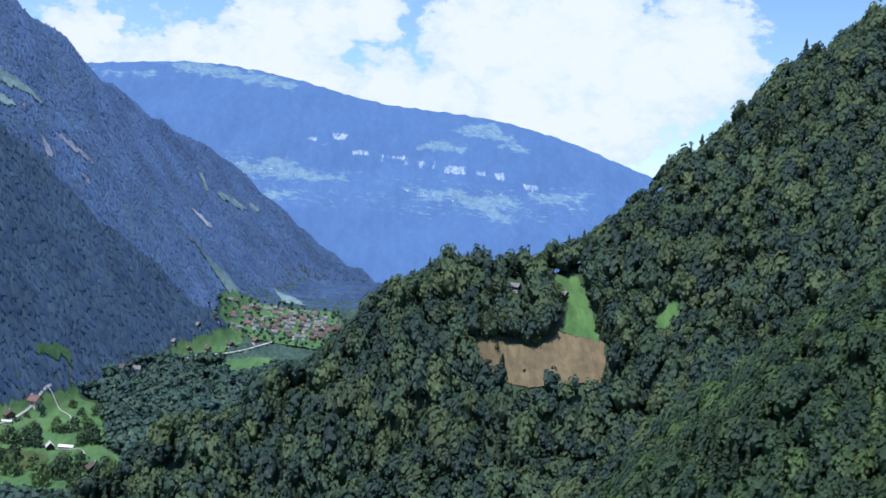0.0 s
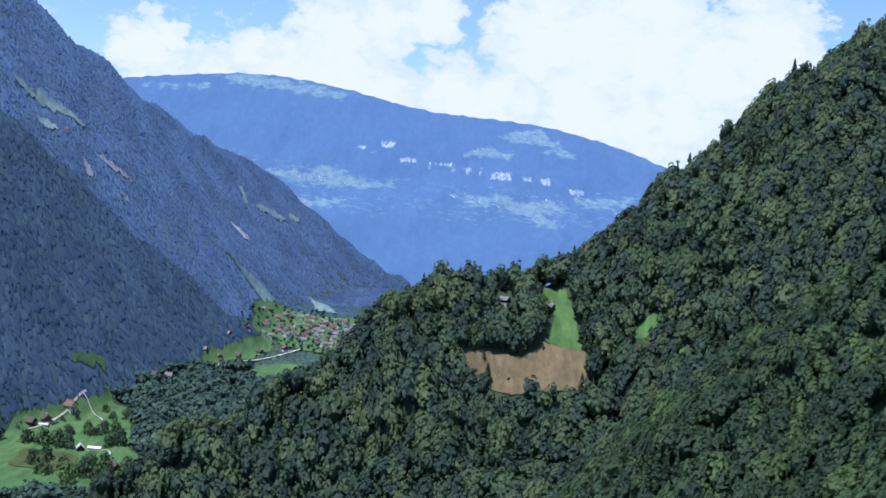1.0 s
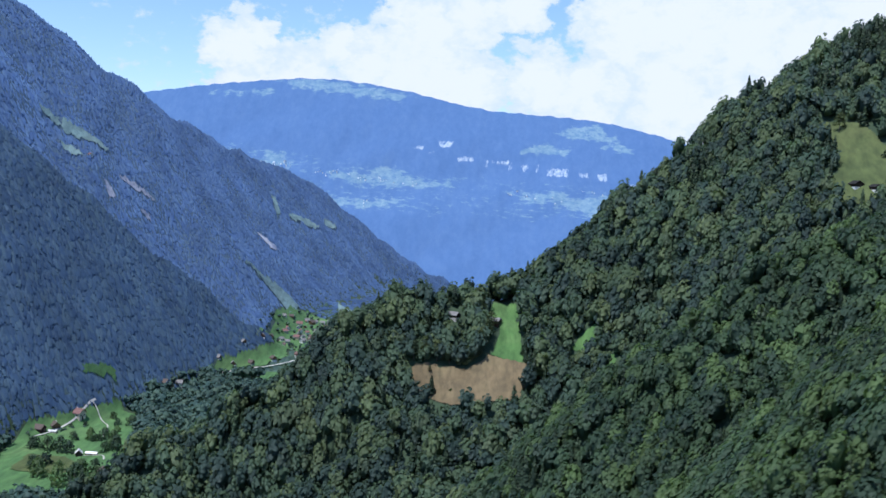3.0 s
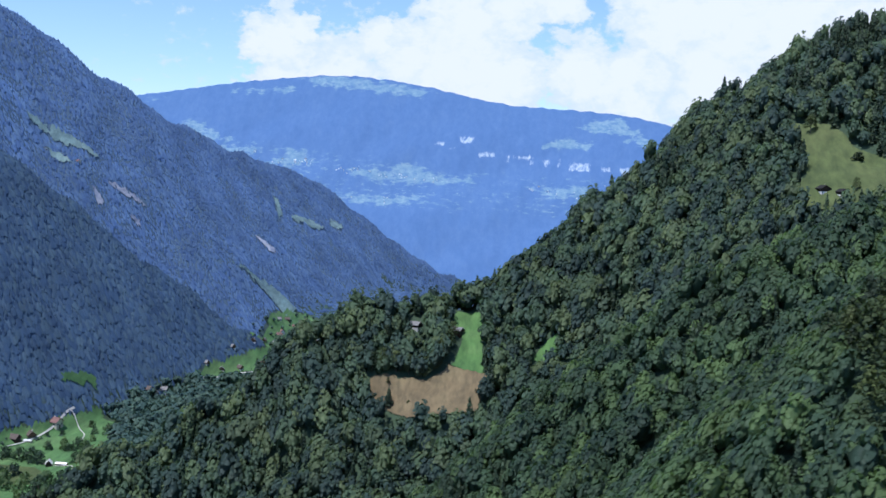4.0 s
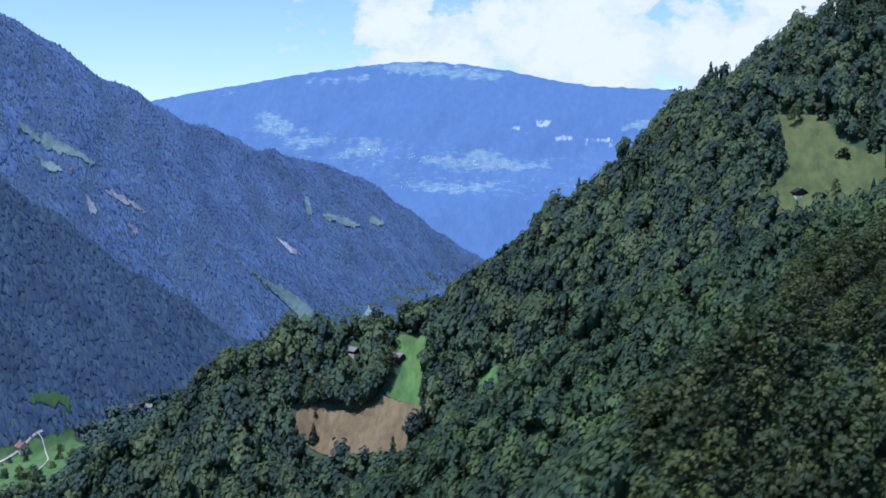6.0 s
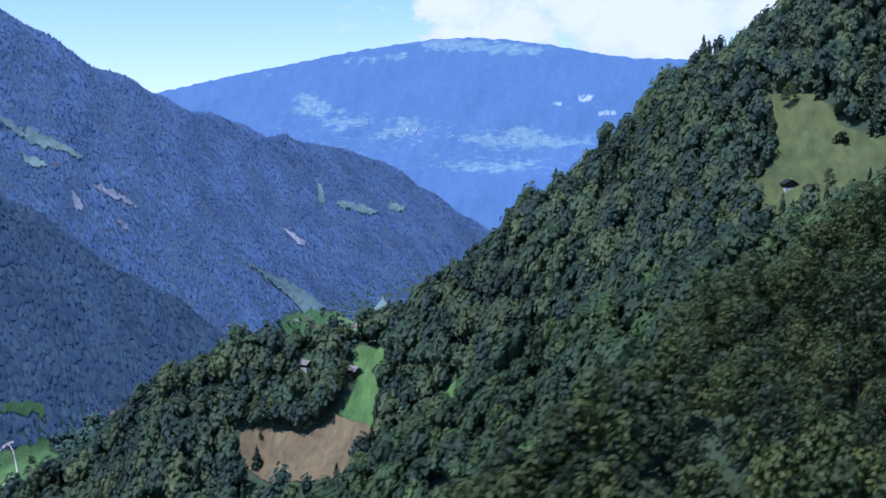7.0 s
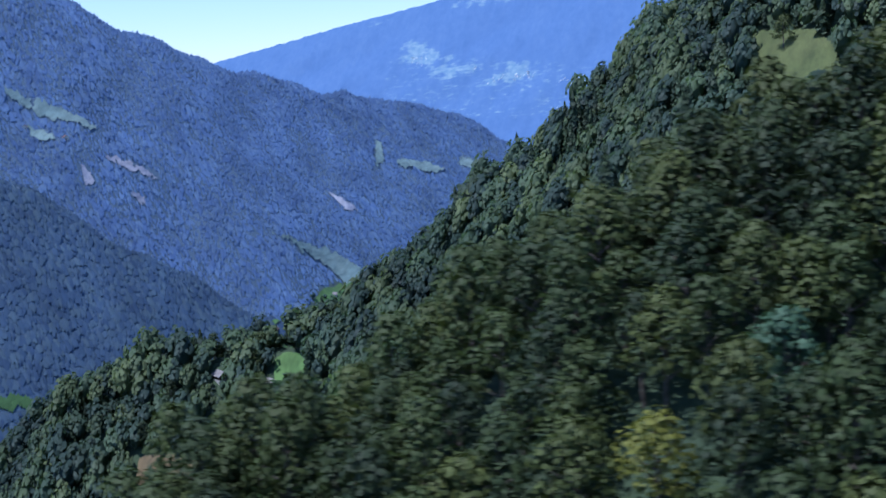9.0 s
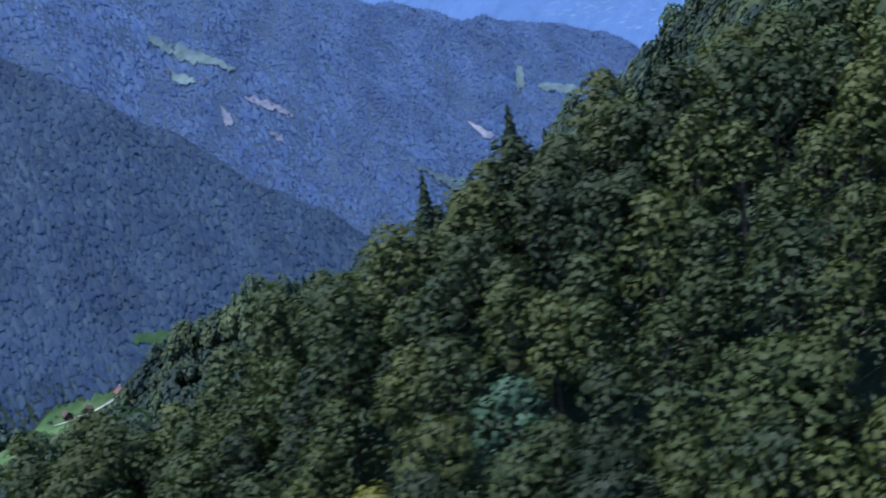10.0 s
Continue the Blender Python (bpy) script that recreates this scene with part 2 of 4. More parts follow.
def face(x, y):
    """The main slope on the right, steeper towards the saddle."""
    d, z, side = near_line(CREST_FACE, x, y)
    fall = np.interp(x, [70, 112, 150], [0.78, 0.60, 0.46])
    return z - (0.9 + (fall - 0.9) * (side + 1) / 2) * (np.sqrt(d * d + 30) - 5.5)


def spur_hill(x, y):
    """The wooded hill: steep below its crest, then a terrace with the mown field."""
    d, z, side = near_line(CREST_HILL, x, y)
    front = np.interp(d, [0, 4, 14, 24, 37, 60, 150], [0, 0.5, 9.5, 21.5, 26.0, 43.0, 97.0])
    return z - (0.85 * d + (front - 0.85 * d) * (side + 1) / 2)


FLOOR_Y, FLOOR_Z = [-500, 140, 200, 260, 330, 400, 520, 620, 760, 1000, 2000, 5000], [45, 60, 62, 65, 72, 78, 80, 60, 0, -60, -200, -200]


def left_side(line, fall, back, r, near):
    """A mountainside that falls towards +x from its crest."""
    def height(x, y):
        d, z, side = near_line(line, x, y, 6.0)
        steep = np.interp(y, [300, 450], [near, 1.0]) * fall
        return z - (back + (steep - back) * (side + 1) / 2) * (np.sqrt(d * d + r * r) - r)
    return height


mountain_left = left_side(CREST_LEFT, 1.15, 0.6, 8, 1.25)
ridge_low = left_side(CREST_LOW, 1.75, 0.9, 5, 1.0)


def ripple(x, y, size, seed):
    """Smooth random relief made of waves."""
    rng = np.random.RandomState(seed)
    out = np.zeros(x.shape)
    for k in range(9):
        a, f, ph = rng.uniform(0, 6.283), rng.uniform(0.6, 2.2) / size, rng.uniform(0, 6.283)
        out += np.sin((x * math.cos(a) + y * math.sin(a)) * f * 6.283 + ph)
    return out / 3.0


def land(x, y):
    x, y = np.asarray(x, float), np.asarray(y, float)
    floor = np.interp(y, FLOOR_Y, FLOOR_Z) + 0.4 * ripple(x, y, 60, 3)
    right = soft_max(soft_max(spur_near(x, y), spur_middle(x, y), 2.0), soft_max(face(x, y), spur_hill(x, y), 1.5), 2.0)
    right = right + 1.0 * ripple(x, y, 34, 5) + 0.3 * ripple(x, y, 15, 6)
    left = soft_max(mountain_left(x, y), ridge_low(x, y), 3.0) + 2.0 * ripple(x, y, 70, 7) + 0.8 * ripple(x, y, 25, 8)
    return soft_max(soft_max(right, left, 2.0), floor, 2.0)


def mesh_object(name, verts, faces, mat, parent=None, smooth=False, tone=None, normals=None):
    mesh = bpy.data.meshes.new(name)
    verts, faces = np.asarray(verts, np.float32), np.asarray(faces, np.int32)
    mesh.vertices.add(len(verts))
    mesh.vertices.foreach_set("co", verts.ravel())
    k = faces.shape[1]
    mesh.loops.add(faces.size)
    mesh.loops.foreach_set("vertex_index", faces.ravel())
    mesh.polygons.add(len(faces))
    mesh.polygons.foreach_set("loop_start", np.arange(len(faces), dtype=np.int32) * k)
    mesh.polygons.foreach_set("use_smooth", np.full(len(faces), smooth))
    if tone is not None:
        mesh.attributes.new("tone", "FLOAT", "POINT").data.foreach_set("value", np.asarray(tone, np.float32))
    mesh.update(calc_edges=True)
    mesh.validate()
    if normals is not None:
        mesh.polygons.foreach_set("use_smooth", np.full(len(faces), True))
        mesh.normals_split_custom_set_from_vertices(np.asarray(normals, np.float32))
    mesh.materials.append(mat)
    ob = new(name, mesh)
    ob.parent = parent
    return ob


def grid_faces(rows, cols):
    i = (np.arange(rows - 1)[:, None] * cols + np.arange(cols - 1)).ravel()
    return np.stack([i, i + 1, i + cols + 1, i + cols], 1)


def build_ground():
    angles = np.radians(np.concatenate([np.arange(-180, -62, 6.0), np.arange(-62, -20, 0.25), np.arange(-20, 46, 0.5), np.arange(46, 178, 6.0), [180.0]]))
    radii = np.concatenate([np.linspace(0.02, 100, 26), np.arange(102, 300, 3.0), np.arange(300, 620, 2.0), np.arange(620, 900, 6.0), [930, 1000, 1100, 1300, 1700, 2300, 3100, 4000, 4900]])
    a, r = np.meshgrid(angles, radii)
    x, y = 120 + r * np.sin(a), -170 + r * np.cos(a)
    verts = np.stack([x, y, land(x, y)], -1).reshape(-1, 3)
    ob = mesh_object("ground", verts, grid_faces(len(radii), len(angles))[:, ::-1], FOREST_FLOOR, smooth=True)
    tagged(ob, "steep mountain ground, dark forest floor under the trees", "ground", kind="structure")


build_ground()


# ---- open land: fields and meadows laid over the ground ----
def inside(poly, x, y):
    hit = np.zeros(np.shape(x), bool)
    for (ax, ay), (bx, by) in zip(poly, poly[1:] + poly[:1]):
        cross = (ay > y) != (by > y)
        hit ^= cross & (x < (bx - ax) * (y - ay) / (by - ay + 1e-9) + ax)
    return hit


OPEN = []


def clearing(name, poly, mat, label, step, lift=0.25, category="meadow", margin=0.0, rise=999.0):
    """Grass or earth laid over the ground; no tree grows on it, nor on a margin towards -y. On the valley floor it ends where the slopes rise."""
    xs, ys = [p[0] for p in poly], [p[1] for p in poly]
    gx, gy = np.meshgrid(np.arange(min(xs), max(xs) + step, step), np.arange(min(ys), max(ys) + step, step))
    wob = max(0.4 * step, 0.22) * ripple(gx, gy, max(9 * step, 3.5), 11)
    if mat in (BARE_ROCK, LEFT_GRASS):
        wob = wob + 0.35 * ripple(gx, gy, 5.0, 12) + 0.2 * ripple(gx, gy, 2.2, 13)
    keep = inside(poly, gx + wob, gy - wob) & (land(gx, gy) < np.interp(gy, FLOOR_Y, FLOOR_Z) + rise + wob)
    faces = grid_faces(*gx.shape)
    faces = faces[keep.ravel()[faces].all(1)]
    verts = np.stack([gx, gy, land(gx, gy) + lift], -1).reshape(-1, 3)
    used = np.unique(faces)
    back = np.zeros(len(verts), int)
    back[used] = np.arange(len(used))
    ob = mesh_object(name, verts[used], back[faces], mat, smooth=True)
    OPEN.append((poly, rise))
    for k in range(1, 1 + math.ceil(margin / 3)):
        OPEN.append(([(x, y - min(margin, 3 * k)) for x, y in poly], rise))
    return tagged(ob, label, category, kind="structure")


clearing("mown_field", [(48.5, 114.4), (54.1, 115.8), (63.9, 117.5), (67.5, 119.1), (70.0, 120.9), (80.1, 117.8), (81.0, 116.8), (80.5, 110.4), (79.0, 104.5), (68.0, 104.0), (60.5, 104.0), (53.3, 108.5), (49.0, 111.6)], MOWN, "brown freshly mown hay field on the wooded hill", 0.22, lift=0.45, category="field", margin=4.0)
clearing("meadow", [(70.0, 120.9), (72.0, 123.1), (73.0, 127.1), (69.0, 134.7), (73.1, 137.8), (77.1, 138.5), (78.7, 132.1), (79.1, 124.2), (80.6, 117.3)], MEADOW, "bright green hill meadow above the brown field", 0.22, 0.4)
clearing("meadow", [(93.2, 119.5), (96.0, 121.3), (98.0, 122.8), (100.8, 123.2), (100.6, 118.2), (96.8, 117.4)], MEADOW, "small green clearing among the trees", 0.22, 0.4, margin=3.0)
clearing("meadow", [(101.6, 113.0), (105.4, 113.0), (105.0, 109.2), (102.4, 108.4)], MEADOW, "tiny green clearing among the trees", 0.22, 0.5, margin=6.0)
clearing("pasture", [(162.0, 153.2), (168.3, 150.9), (176.3, 142.3), (179.8, 136.6), (180.9, 133.0), (190.0, 125.2), (188.0, 112.5), (182.0, 109.0), (173.0, 110.0), (166.0, 113.5), (161.8, 119.2), (163.2, 125.4), (166.6, 127.7), (168.3, 135.2), (166.8, 142.2)], PASTURE, "sloping yellow-green alpine pasture", 0.35, 0.7, margin=2.0)
clearing("valley_meadow", [(-84.0, 168.0), (-79.5, 179.0), (-73.7, 190.0), (-68.9, 196.0), (-65.9, 203.0), (-57.9, 198.0), (-49.2, 168.0), (-44.4, 146.0), (-37.0, 136.5), (-33.5, 116.7), (-37.0, 100.0), (-68.0, 95.0), (-80.0, 120.0), (-84.0, 150.0)], VALLEY_GRASS, "green valley meadow", 0.9, 0.6, rise=5.5)
clearing("hay_meadow", [(-74.0, 141.5), (-60.9, 141.5), (-55.9, 136.4), (-54.0, 124.3), (-58.3, 122.8), (-72.0, 123.7)], PASTURE, "pale mown hay meadow in the valley", 0.8, 0.8)
clearing("village_meadow", [(-49.3, 256.8), (-48.0, 269.8), (-45.4, 278.9), (-37.4, 299.1), (-35.4, 334.1), (-25.4, 321.3), (-23.2, 300.1), (-30.2, 283.7), (-47.9, 258.8)], VALLEY_GRASS, "green meadow before the village", 1.0, 0.8, rise=6.5)
clearing("village_meadow", [(-36.5, 245.5), (-26.8, 272.9), (-18.9, 279.6), (-5.8, 279.2), (-8.6, 260.2), (-24.0, 249.8)], VALLEY_GRASS, "flat green field along the stream wood", 1.2, 0.8)
clearing("village_ground", [(-37.9, 298.4), (-40.1, 359.6), (-30.8, 393.4), (-12.3, 378.3), (13.4, 376.6), (16.8, 343.2), (7.8, 297.1), (-9.7, 303.9), (-22.6, 310.7), (-26.7, 325.6)], VALLEY_GRASS, "grassy plain between the village houses", 1.5, 0.8)
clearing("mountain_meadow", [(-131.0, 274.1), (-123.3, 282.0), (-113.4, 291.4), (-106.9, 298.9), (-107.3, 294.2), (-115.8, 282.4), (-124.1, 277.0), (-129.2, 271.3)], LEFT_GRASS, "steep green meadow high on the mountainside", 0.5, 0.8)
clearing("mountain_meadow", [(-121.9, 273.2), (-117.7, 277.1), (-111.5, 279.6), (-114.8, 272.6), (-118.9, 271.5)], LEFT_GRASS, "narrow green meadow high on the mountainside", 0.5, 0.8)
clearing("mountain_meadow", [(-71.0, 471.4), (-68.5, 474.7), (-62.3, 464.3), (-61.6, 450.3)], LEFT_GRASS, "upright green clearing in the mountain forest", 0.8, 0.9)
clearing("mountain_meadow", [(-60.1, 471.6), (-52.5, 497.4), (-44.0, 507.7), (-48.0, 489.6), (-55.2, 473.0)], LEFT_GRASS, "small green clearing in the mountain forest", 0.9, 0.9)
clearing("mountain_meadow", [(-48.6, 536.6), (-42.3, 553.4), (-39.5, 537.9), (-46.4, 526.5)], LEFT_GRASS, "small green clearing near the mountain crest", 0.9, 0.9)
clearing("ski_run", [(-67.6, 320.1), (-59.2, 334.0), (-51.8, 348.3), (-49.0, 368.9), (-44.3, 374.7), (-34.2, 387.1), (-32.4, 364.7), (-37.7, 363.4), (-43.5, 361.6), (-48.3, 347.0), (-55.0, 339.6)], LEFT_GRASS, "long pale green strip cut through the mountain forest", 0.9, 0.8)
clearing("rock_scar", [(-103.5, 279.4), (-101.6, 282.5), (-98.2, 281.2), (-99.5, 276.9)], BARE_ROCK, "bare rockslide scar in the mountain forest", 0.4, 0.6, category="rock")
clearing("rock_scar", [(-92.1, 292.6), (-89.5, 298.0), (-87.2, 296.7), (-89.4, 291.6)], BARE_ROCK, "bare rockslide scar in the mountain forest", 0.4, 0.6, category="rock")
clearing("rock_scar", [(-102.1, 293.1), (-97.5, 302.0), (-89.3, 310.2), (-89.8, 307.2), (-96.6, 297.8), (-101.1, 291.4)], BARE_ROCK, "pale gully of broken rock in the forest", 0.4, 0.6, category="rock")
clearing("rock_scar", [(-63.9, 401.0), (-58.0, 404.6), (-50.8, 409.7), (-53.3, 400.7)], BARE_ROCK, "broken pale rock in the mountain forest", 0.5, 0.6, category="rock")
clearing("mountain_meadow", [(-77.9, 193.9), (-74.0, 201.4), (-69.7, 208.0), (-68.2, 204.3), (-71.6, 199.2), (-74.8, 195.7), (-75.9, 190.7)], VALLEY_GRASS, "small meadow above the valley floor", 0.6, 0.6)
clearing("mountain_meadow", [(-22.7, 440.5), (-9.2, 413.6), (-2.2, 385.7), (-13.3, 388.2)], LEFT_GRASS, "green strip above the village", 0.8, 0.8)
# trees kept off before the two hill huts, leaving them open to the camera's view
OPEN.append(([(56.5, 131.5), (61.5, 131.5), (64.5, 119.5), (60.0, 119.0)], 999.0))
OPEN.append(([(69.0, 132.0), (75.0, 132.0), (77.0, 120.0), (69.5, 122.0)], 999.0))


# ---- trees ----
def card(rng, at, normal, size):
    """A bent leaf clump: two triangles round a mid rib."""
    n = normal / (np.linalg.norm(normal) + 1e-9)
    t = np.cross(n, rng.normal(size=3))
    t /= np.linalg.norm(t) + 1e-9
    b = np.cross(n, t)
    w, h = size * rng.uniform(0.7, 1.15), size * rng.uniform(0.7, 1.15)
    return [at - b * h, at + t * w - n * size * 0.3, at + b * h * 0.9, at - t * w - n * size * 0.25]


def unit(v):
    return v / (np.linalg.norm(v) + 1e-9)


def broadleaf_crown(seed, height, width, lumps, cards, size):
    """Crown of many leaf clumps on uneven boughs, as vertices, quads and the way each leaf faces; the base of the trunk is the origin."""
    rng = np.random.RandomState(seed)
    centres = []
    for k in range(lumps):
        lv = (k + 0.5) / lumps
        ang, rad = k * 2.4 + rng.uniform(-0.5, 0.5), width * 0.5 * math.sqrt(max(0.05, 1 - lv ** 1.6)) * rng.uniform(0.45, 0.9)
        centres.append((np.array([math.cos(ang) * rad, math.sin(ang) * rad, height * (0.36 + 0.52 * lv)]), width * rng.uniform(0.15, 0.25)))
    centres.append((np.array([0, 0, height * 0.86]), width * 0.2))
    verts, normals = [], []
    middle = np.array([0, 0, height * 0.5])
    for k in range(cards):
        c, r = centres[k % len(centres)]
        d = rng.normal(size=3)
        d[2] = abs(d[2]) * 1.1 - 0.45
        d = unit(d)
        at = c + d * r * rng.uniform(0.7, 1.15) * np.array([1, 1, 0.75])
        verts += card(rng, at, d + 0.5 * (at - middle) / height + rng.normal(size=3) * 0.35 + (0, 0, 0.25), size)
        normals += [unit(d + 0.6 * unit(at - middle) + rng.normal(size=3) * 0.22 + (0, 0, 0.1))] * 4
    v = np.array(verts)
    return v, np.arange(len(v)).reshape(-1, 4), np.array(normals)


def round_crown(seed, height, width, lumps, cards, size, core=6):
    """A rounded crown: lumps of leaf clumps turned outwards round a small dark heart."""
    rng = np.random.RandomState(seed)
    half = np.array([width / 2, width / 2, height * 0.33])
    middle = np.array([0, 0, height * 0.66])
    ways = []
    for k in range(lumps):
        up, a = 1 - 1.25 * (k + 0.4) / lumps, k * 2.4 + rng.uniform(-0.4, 0.4)
        flat = math.sqrt(max(0.0, 1 - up * up))
        ways.append((np.array([flat * math.cos(a), flat * math.sin(a), up]) * rng.uniform(0.48, 0.72), rng.uniform(0.3, 0.46)))
    verts, faces, normals = [], [], []
    for lv, r in ((-0.95, 0.58), (-0.35, 0.72), (0.25, 0.62), (0.66, 0.20)):
        for j in range(core):
            a = 6.283 * j / core + lv
            verts.append(middle + half * (r * math.cos(a), r * math.sin(a), lv) * rng.uniform(0.9, 1.05))
            normals.append(unit(np.array([math.cos(a), math.sin(a), lv])))
    for i in range(3):
        for j in range(core):
            k = (j + 1) % core
            faces.append((i * core + j, i * core + k, (i + 1) * core + k, (i + 1) * core + j))
    for c in range(cards):
        way, r = ways[c % lumps]
        d = unit(rng.normal(size=3) + way * 2.4)
        n0 = len(verts)
        verts += card(rng, middle + half * (way + d * r * rng.uniform(0.86, 1.1)), d + rng.normal(size=3) * 0.25 + (0, 0, 0.15), size)
        normals += [unit(d + 0.7 * unit(way) + rng.normal(size=3) * 0.12 + (0, 0, 0.95))] * 4
        faces.append((n0, n0 + 1, n0 + 2, n0 + 3))
    return np.array(verts), np.array(faces), np.array(normals)


def conifer_crown(seed, height, width, tiers, arms):
    """A spruce: steep hanging boughs laid over one another."""
    rng = np.random.RandomState(seed)
    verts, normals = [], []
    step = 0.88 * height / tiers
    for k in range(tiers):
        lv = (k + rng.uniform(0, 0.5)) / tiers
        z, reach = height * (0.14 + 0.84 * lv), width * 0.5 * (1 - lv) ** 0.8 + 0.1
        count = max(4, round(arms * (1 - 0.55 * lv)))
        for j in range(count):
            a = 6.283 * j / count + k * 0.9 + rng.uniform(-0.35, 0.35)
            r = reach * rng.uniform(0.62, 1.22)
            out, side = np.array([math.cos(a), math.sin(a), 0]), np.array([-math.sin(a), math.cos(a), 0])
            w = reach * 2.7 / count + 0.08
            lift, drop = step * rng.uniform(0.7, 1.2), step * rng.uniform(0.45, 0.95)
            root = np.array([0, 0, z])
            verts += [root + out * r * 0.12 + (0, 0, lift), root + out * r * 0.72 - side * w, root + out * r - (0, 0, drop), root + out * r * 0.72 + side * w]
            normals += [unit(out + (0, 0, 0.45) + rng.normal(size=3) * 0.2)] * 4
    verts += [np.array(p) for p in ((0.12, 0, height * 0.9), (0, 0.12, height * 0.9), (0, 0, height * 1.03), (-0.12, -0.1, height * 0.9))]
    normals += [np.array([0.0, 0.0, 1.0])] * 4
    v = np.array(verts)
    return v, np.arange(len(v)).reshape(-1, 4), np.array(normals)


def small_crown(seed, height, width, rings, sides=5):
    """A small far crown of uneven rings, given as height and radius, closed at its tip."""
    rng = np.random.RandomState(seed)
    verts, normals = [], []
    for lv, r in rings:
        for j in range(sides):
            a = 6.283 * j / sides + lv * 1.3
            q = r * width * rng.uniform(0.72, 1.25)
            verts.append((math.cos(a) * q, math.sin(a) * q, height * (lv + rng.uniform(-0.05, 0.05))))
            normals.append(unit(np.array([math.cos(a) * (1 - 0.8 * lv), math.sin(a) * (1 - 0.8 * lv), 0.5 + 0.7 * max(lv, 0)])))
    faces = [(i * sides + j, i * sides + (j + 1) % sides, (i + 1) * sides + (j + 1) % sides, (i + 1) * sides + j) for i in range(len(rings) - 1) for j in range(sides)]
    return np.array(verts), np.array(faces), np.array(normals)


DOME, CONE = [(-0.9, 0.60), (0.45, 0.48), (1.0, 0.03)], [(-0.4, 0.56), (0.45, 0.32), (1.0, 0.02)]


def scatter(box, step, seed, accept, squeeze=1.0):
    """Uneven places of trees in a box of the plan, squeezed along x on slopes that fall that way."""
    rng = np.random.RandomState(seed)
    x0, y0, x1, y1 = box
    gx, gy = np.meshgrid(np.arange(x0, x1, step * squeeze), np.arange(y0, y1, step))
    gx = (gx + (np.arange(gx.shape[0]) % 2)[:, None] * step * squeeze * 0.5).ravel() + rng.uniform(-0.42, 0.42, gx.size) * step * squeeze
    gy = gy.ravel() + rng.uniform(-0.42, 0.42, gy.size) * step
    ok = accept(gx, gy)
    over = land(gx, gy) - np.interp(gy, FLOOR_Y, FLOOR_Z)
    for poly, rise in OPEN:
        ok &= ~inside(poly, gx, gy) | (over > rise)
    return gx[ok], gy[ok]


def wood(name, kinds, places, seed, mat, label, sizes=(0.8, 1.2), sink=0.4, lean=0.0):
    """Many trees joined into one object; on slopes their crowns reach down the hill by the share lean."""
    rng = np.random.RandomState(seed)
    x, y = places
    z = land(x, y) - sink
    fall_x, fall_y = lean * (land(x + 1, y) - land(x - 1, y)) / 2, lean * (land(x, y + 1) - land(x, y - 1)) / 2
    V, F, T, N, base = [], [], [], [], 0
    which = rng.randint(0, len(kinds), len(x))
    for k, (kv, kf, kn) in enumerate(kinds):
        sel = np.flatnonzero(which == k)
        if not len(sel):
            continue
        a, s = rng.uniform(0, 6.283, len(sel)), rng.uniform(*sizes, len(sel)) * np.clip(1 + 0.16 * ripple(x[sel], y[sel], 22, 77), 0.6, 1.35)
        h = s * rng.uniform(0.88, 1.15, len(sel))
        c, w = np.cos(a) * s, np.sin(a) * s
        vx = kv[:, 0][None] * c[:, None] - kv[:, 1][None] * w[:, None] + x[sel][:, None]
        vy = kv[:, 0][None] * w[:, None] + kv[:, 1][None] * c[:, None] + y[sel][:, None]
        vz = kv[:, 2][None] * h[:, None] + z[sel][:, None] + fall_x[sel][:, None] * (vx - x[sel][:, None]) + fall_y[sel][:, None] * (vy - y[sel][:, None])
        V.append(np.stack([vx, vy, vz], -1).reshape(-1, 3))
        F.append((kf[None] + (base + np.arange(len(sel)) * len(kv))[:, None, None]).reshape(-1, 4))
        T.append(np.repeat(rng.uniform(0, 1, len(sel)), len(kv)))
        ca, sa = np.cos(a)[:, None], np.sin(a)[:, None]
        N.append(np.stack([kn[:, 0] * ca - kn[:, 1] * sa, kn[:, 0] * sa + kn[:, 1] * ca, np.broadcast_to(kn[:, 2], (len(sel), len(kn)))], -1).reshape(-1, 3))
        base += len(sel) * len(kv)
    ob = mesh_object(name, np.concatenate(V), np.concatenate(F), mat, tone=np.concatenate(T), normals=np.concatenate(N))
    return tagged(ob, label, "forest", kind="stuff")


CREST_X, CREST_Y = [-75, -12, 28, 58, 70, 112, 330], [50, 94, 120, 138, 140, 157, 244]


def right_woods(x, y):
    """The slopes on the right, as far as a little behind their crests."""
    high = land(x, y) > np.interp(y, FLOOR_Y, FLOOR_Z) + 3
    return high & (y < np.interp(x, CREST_X, CREST_Y) + 9) & (x < np.interp(y, [-60, 0, 60, 200], [196, 204, 212, 240])) & (y > -75 + 10 * ripple(x, y, 40, 58))


def near_spur(x, y):
    """The spur beside which the camera ends, as far as its back is seen."""
    d, _, side = near_line(CREST_NEAR, x, y)
    return (x > 136) & (x < 204) & (y > -70) & (y < 30) & ((side > 0) & (d < 26) | (d < 7))


def dark_stand(x, y):
    """How likely a spruce is: in stands, and towards the tops."""
    return 0.09 + 0.45 * (ripple(x, y, 32, 51) > 0.7) + 0.4 * ((x > 162) & (y > 62) & (y < 112)) + 0.40 * ((x > 184) & (y > 112)) + np.clip((land(x, y) - 160) / 160, 0, 0.14)


def steep(x, y):
    fall = np.hypot(land(x + 1, y) - land(x - 1, y), land(x, y + 1) - land(x, y - 1)) / 2
    return fall > 0.72


def front(x, y):
    return (y < 60) & (y > np.interp(x, [40, 92, 112, 160], [38, 0, -52, -68])) & right_woods(x, y) & ~near_spur(x, y)


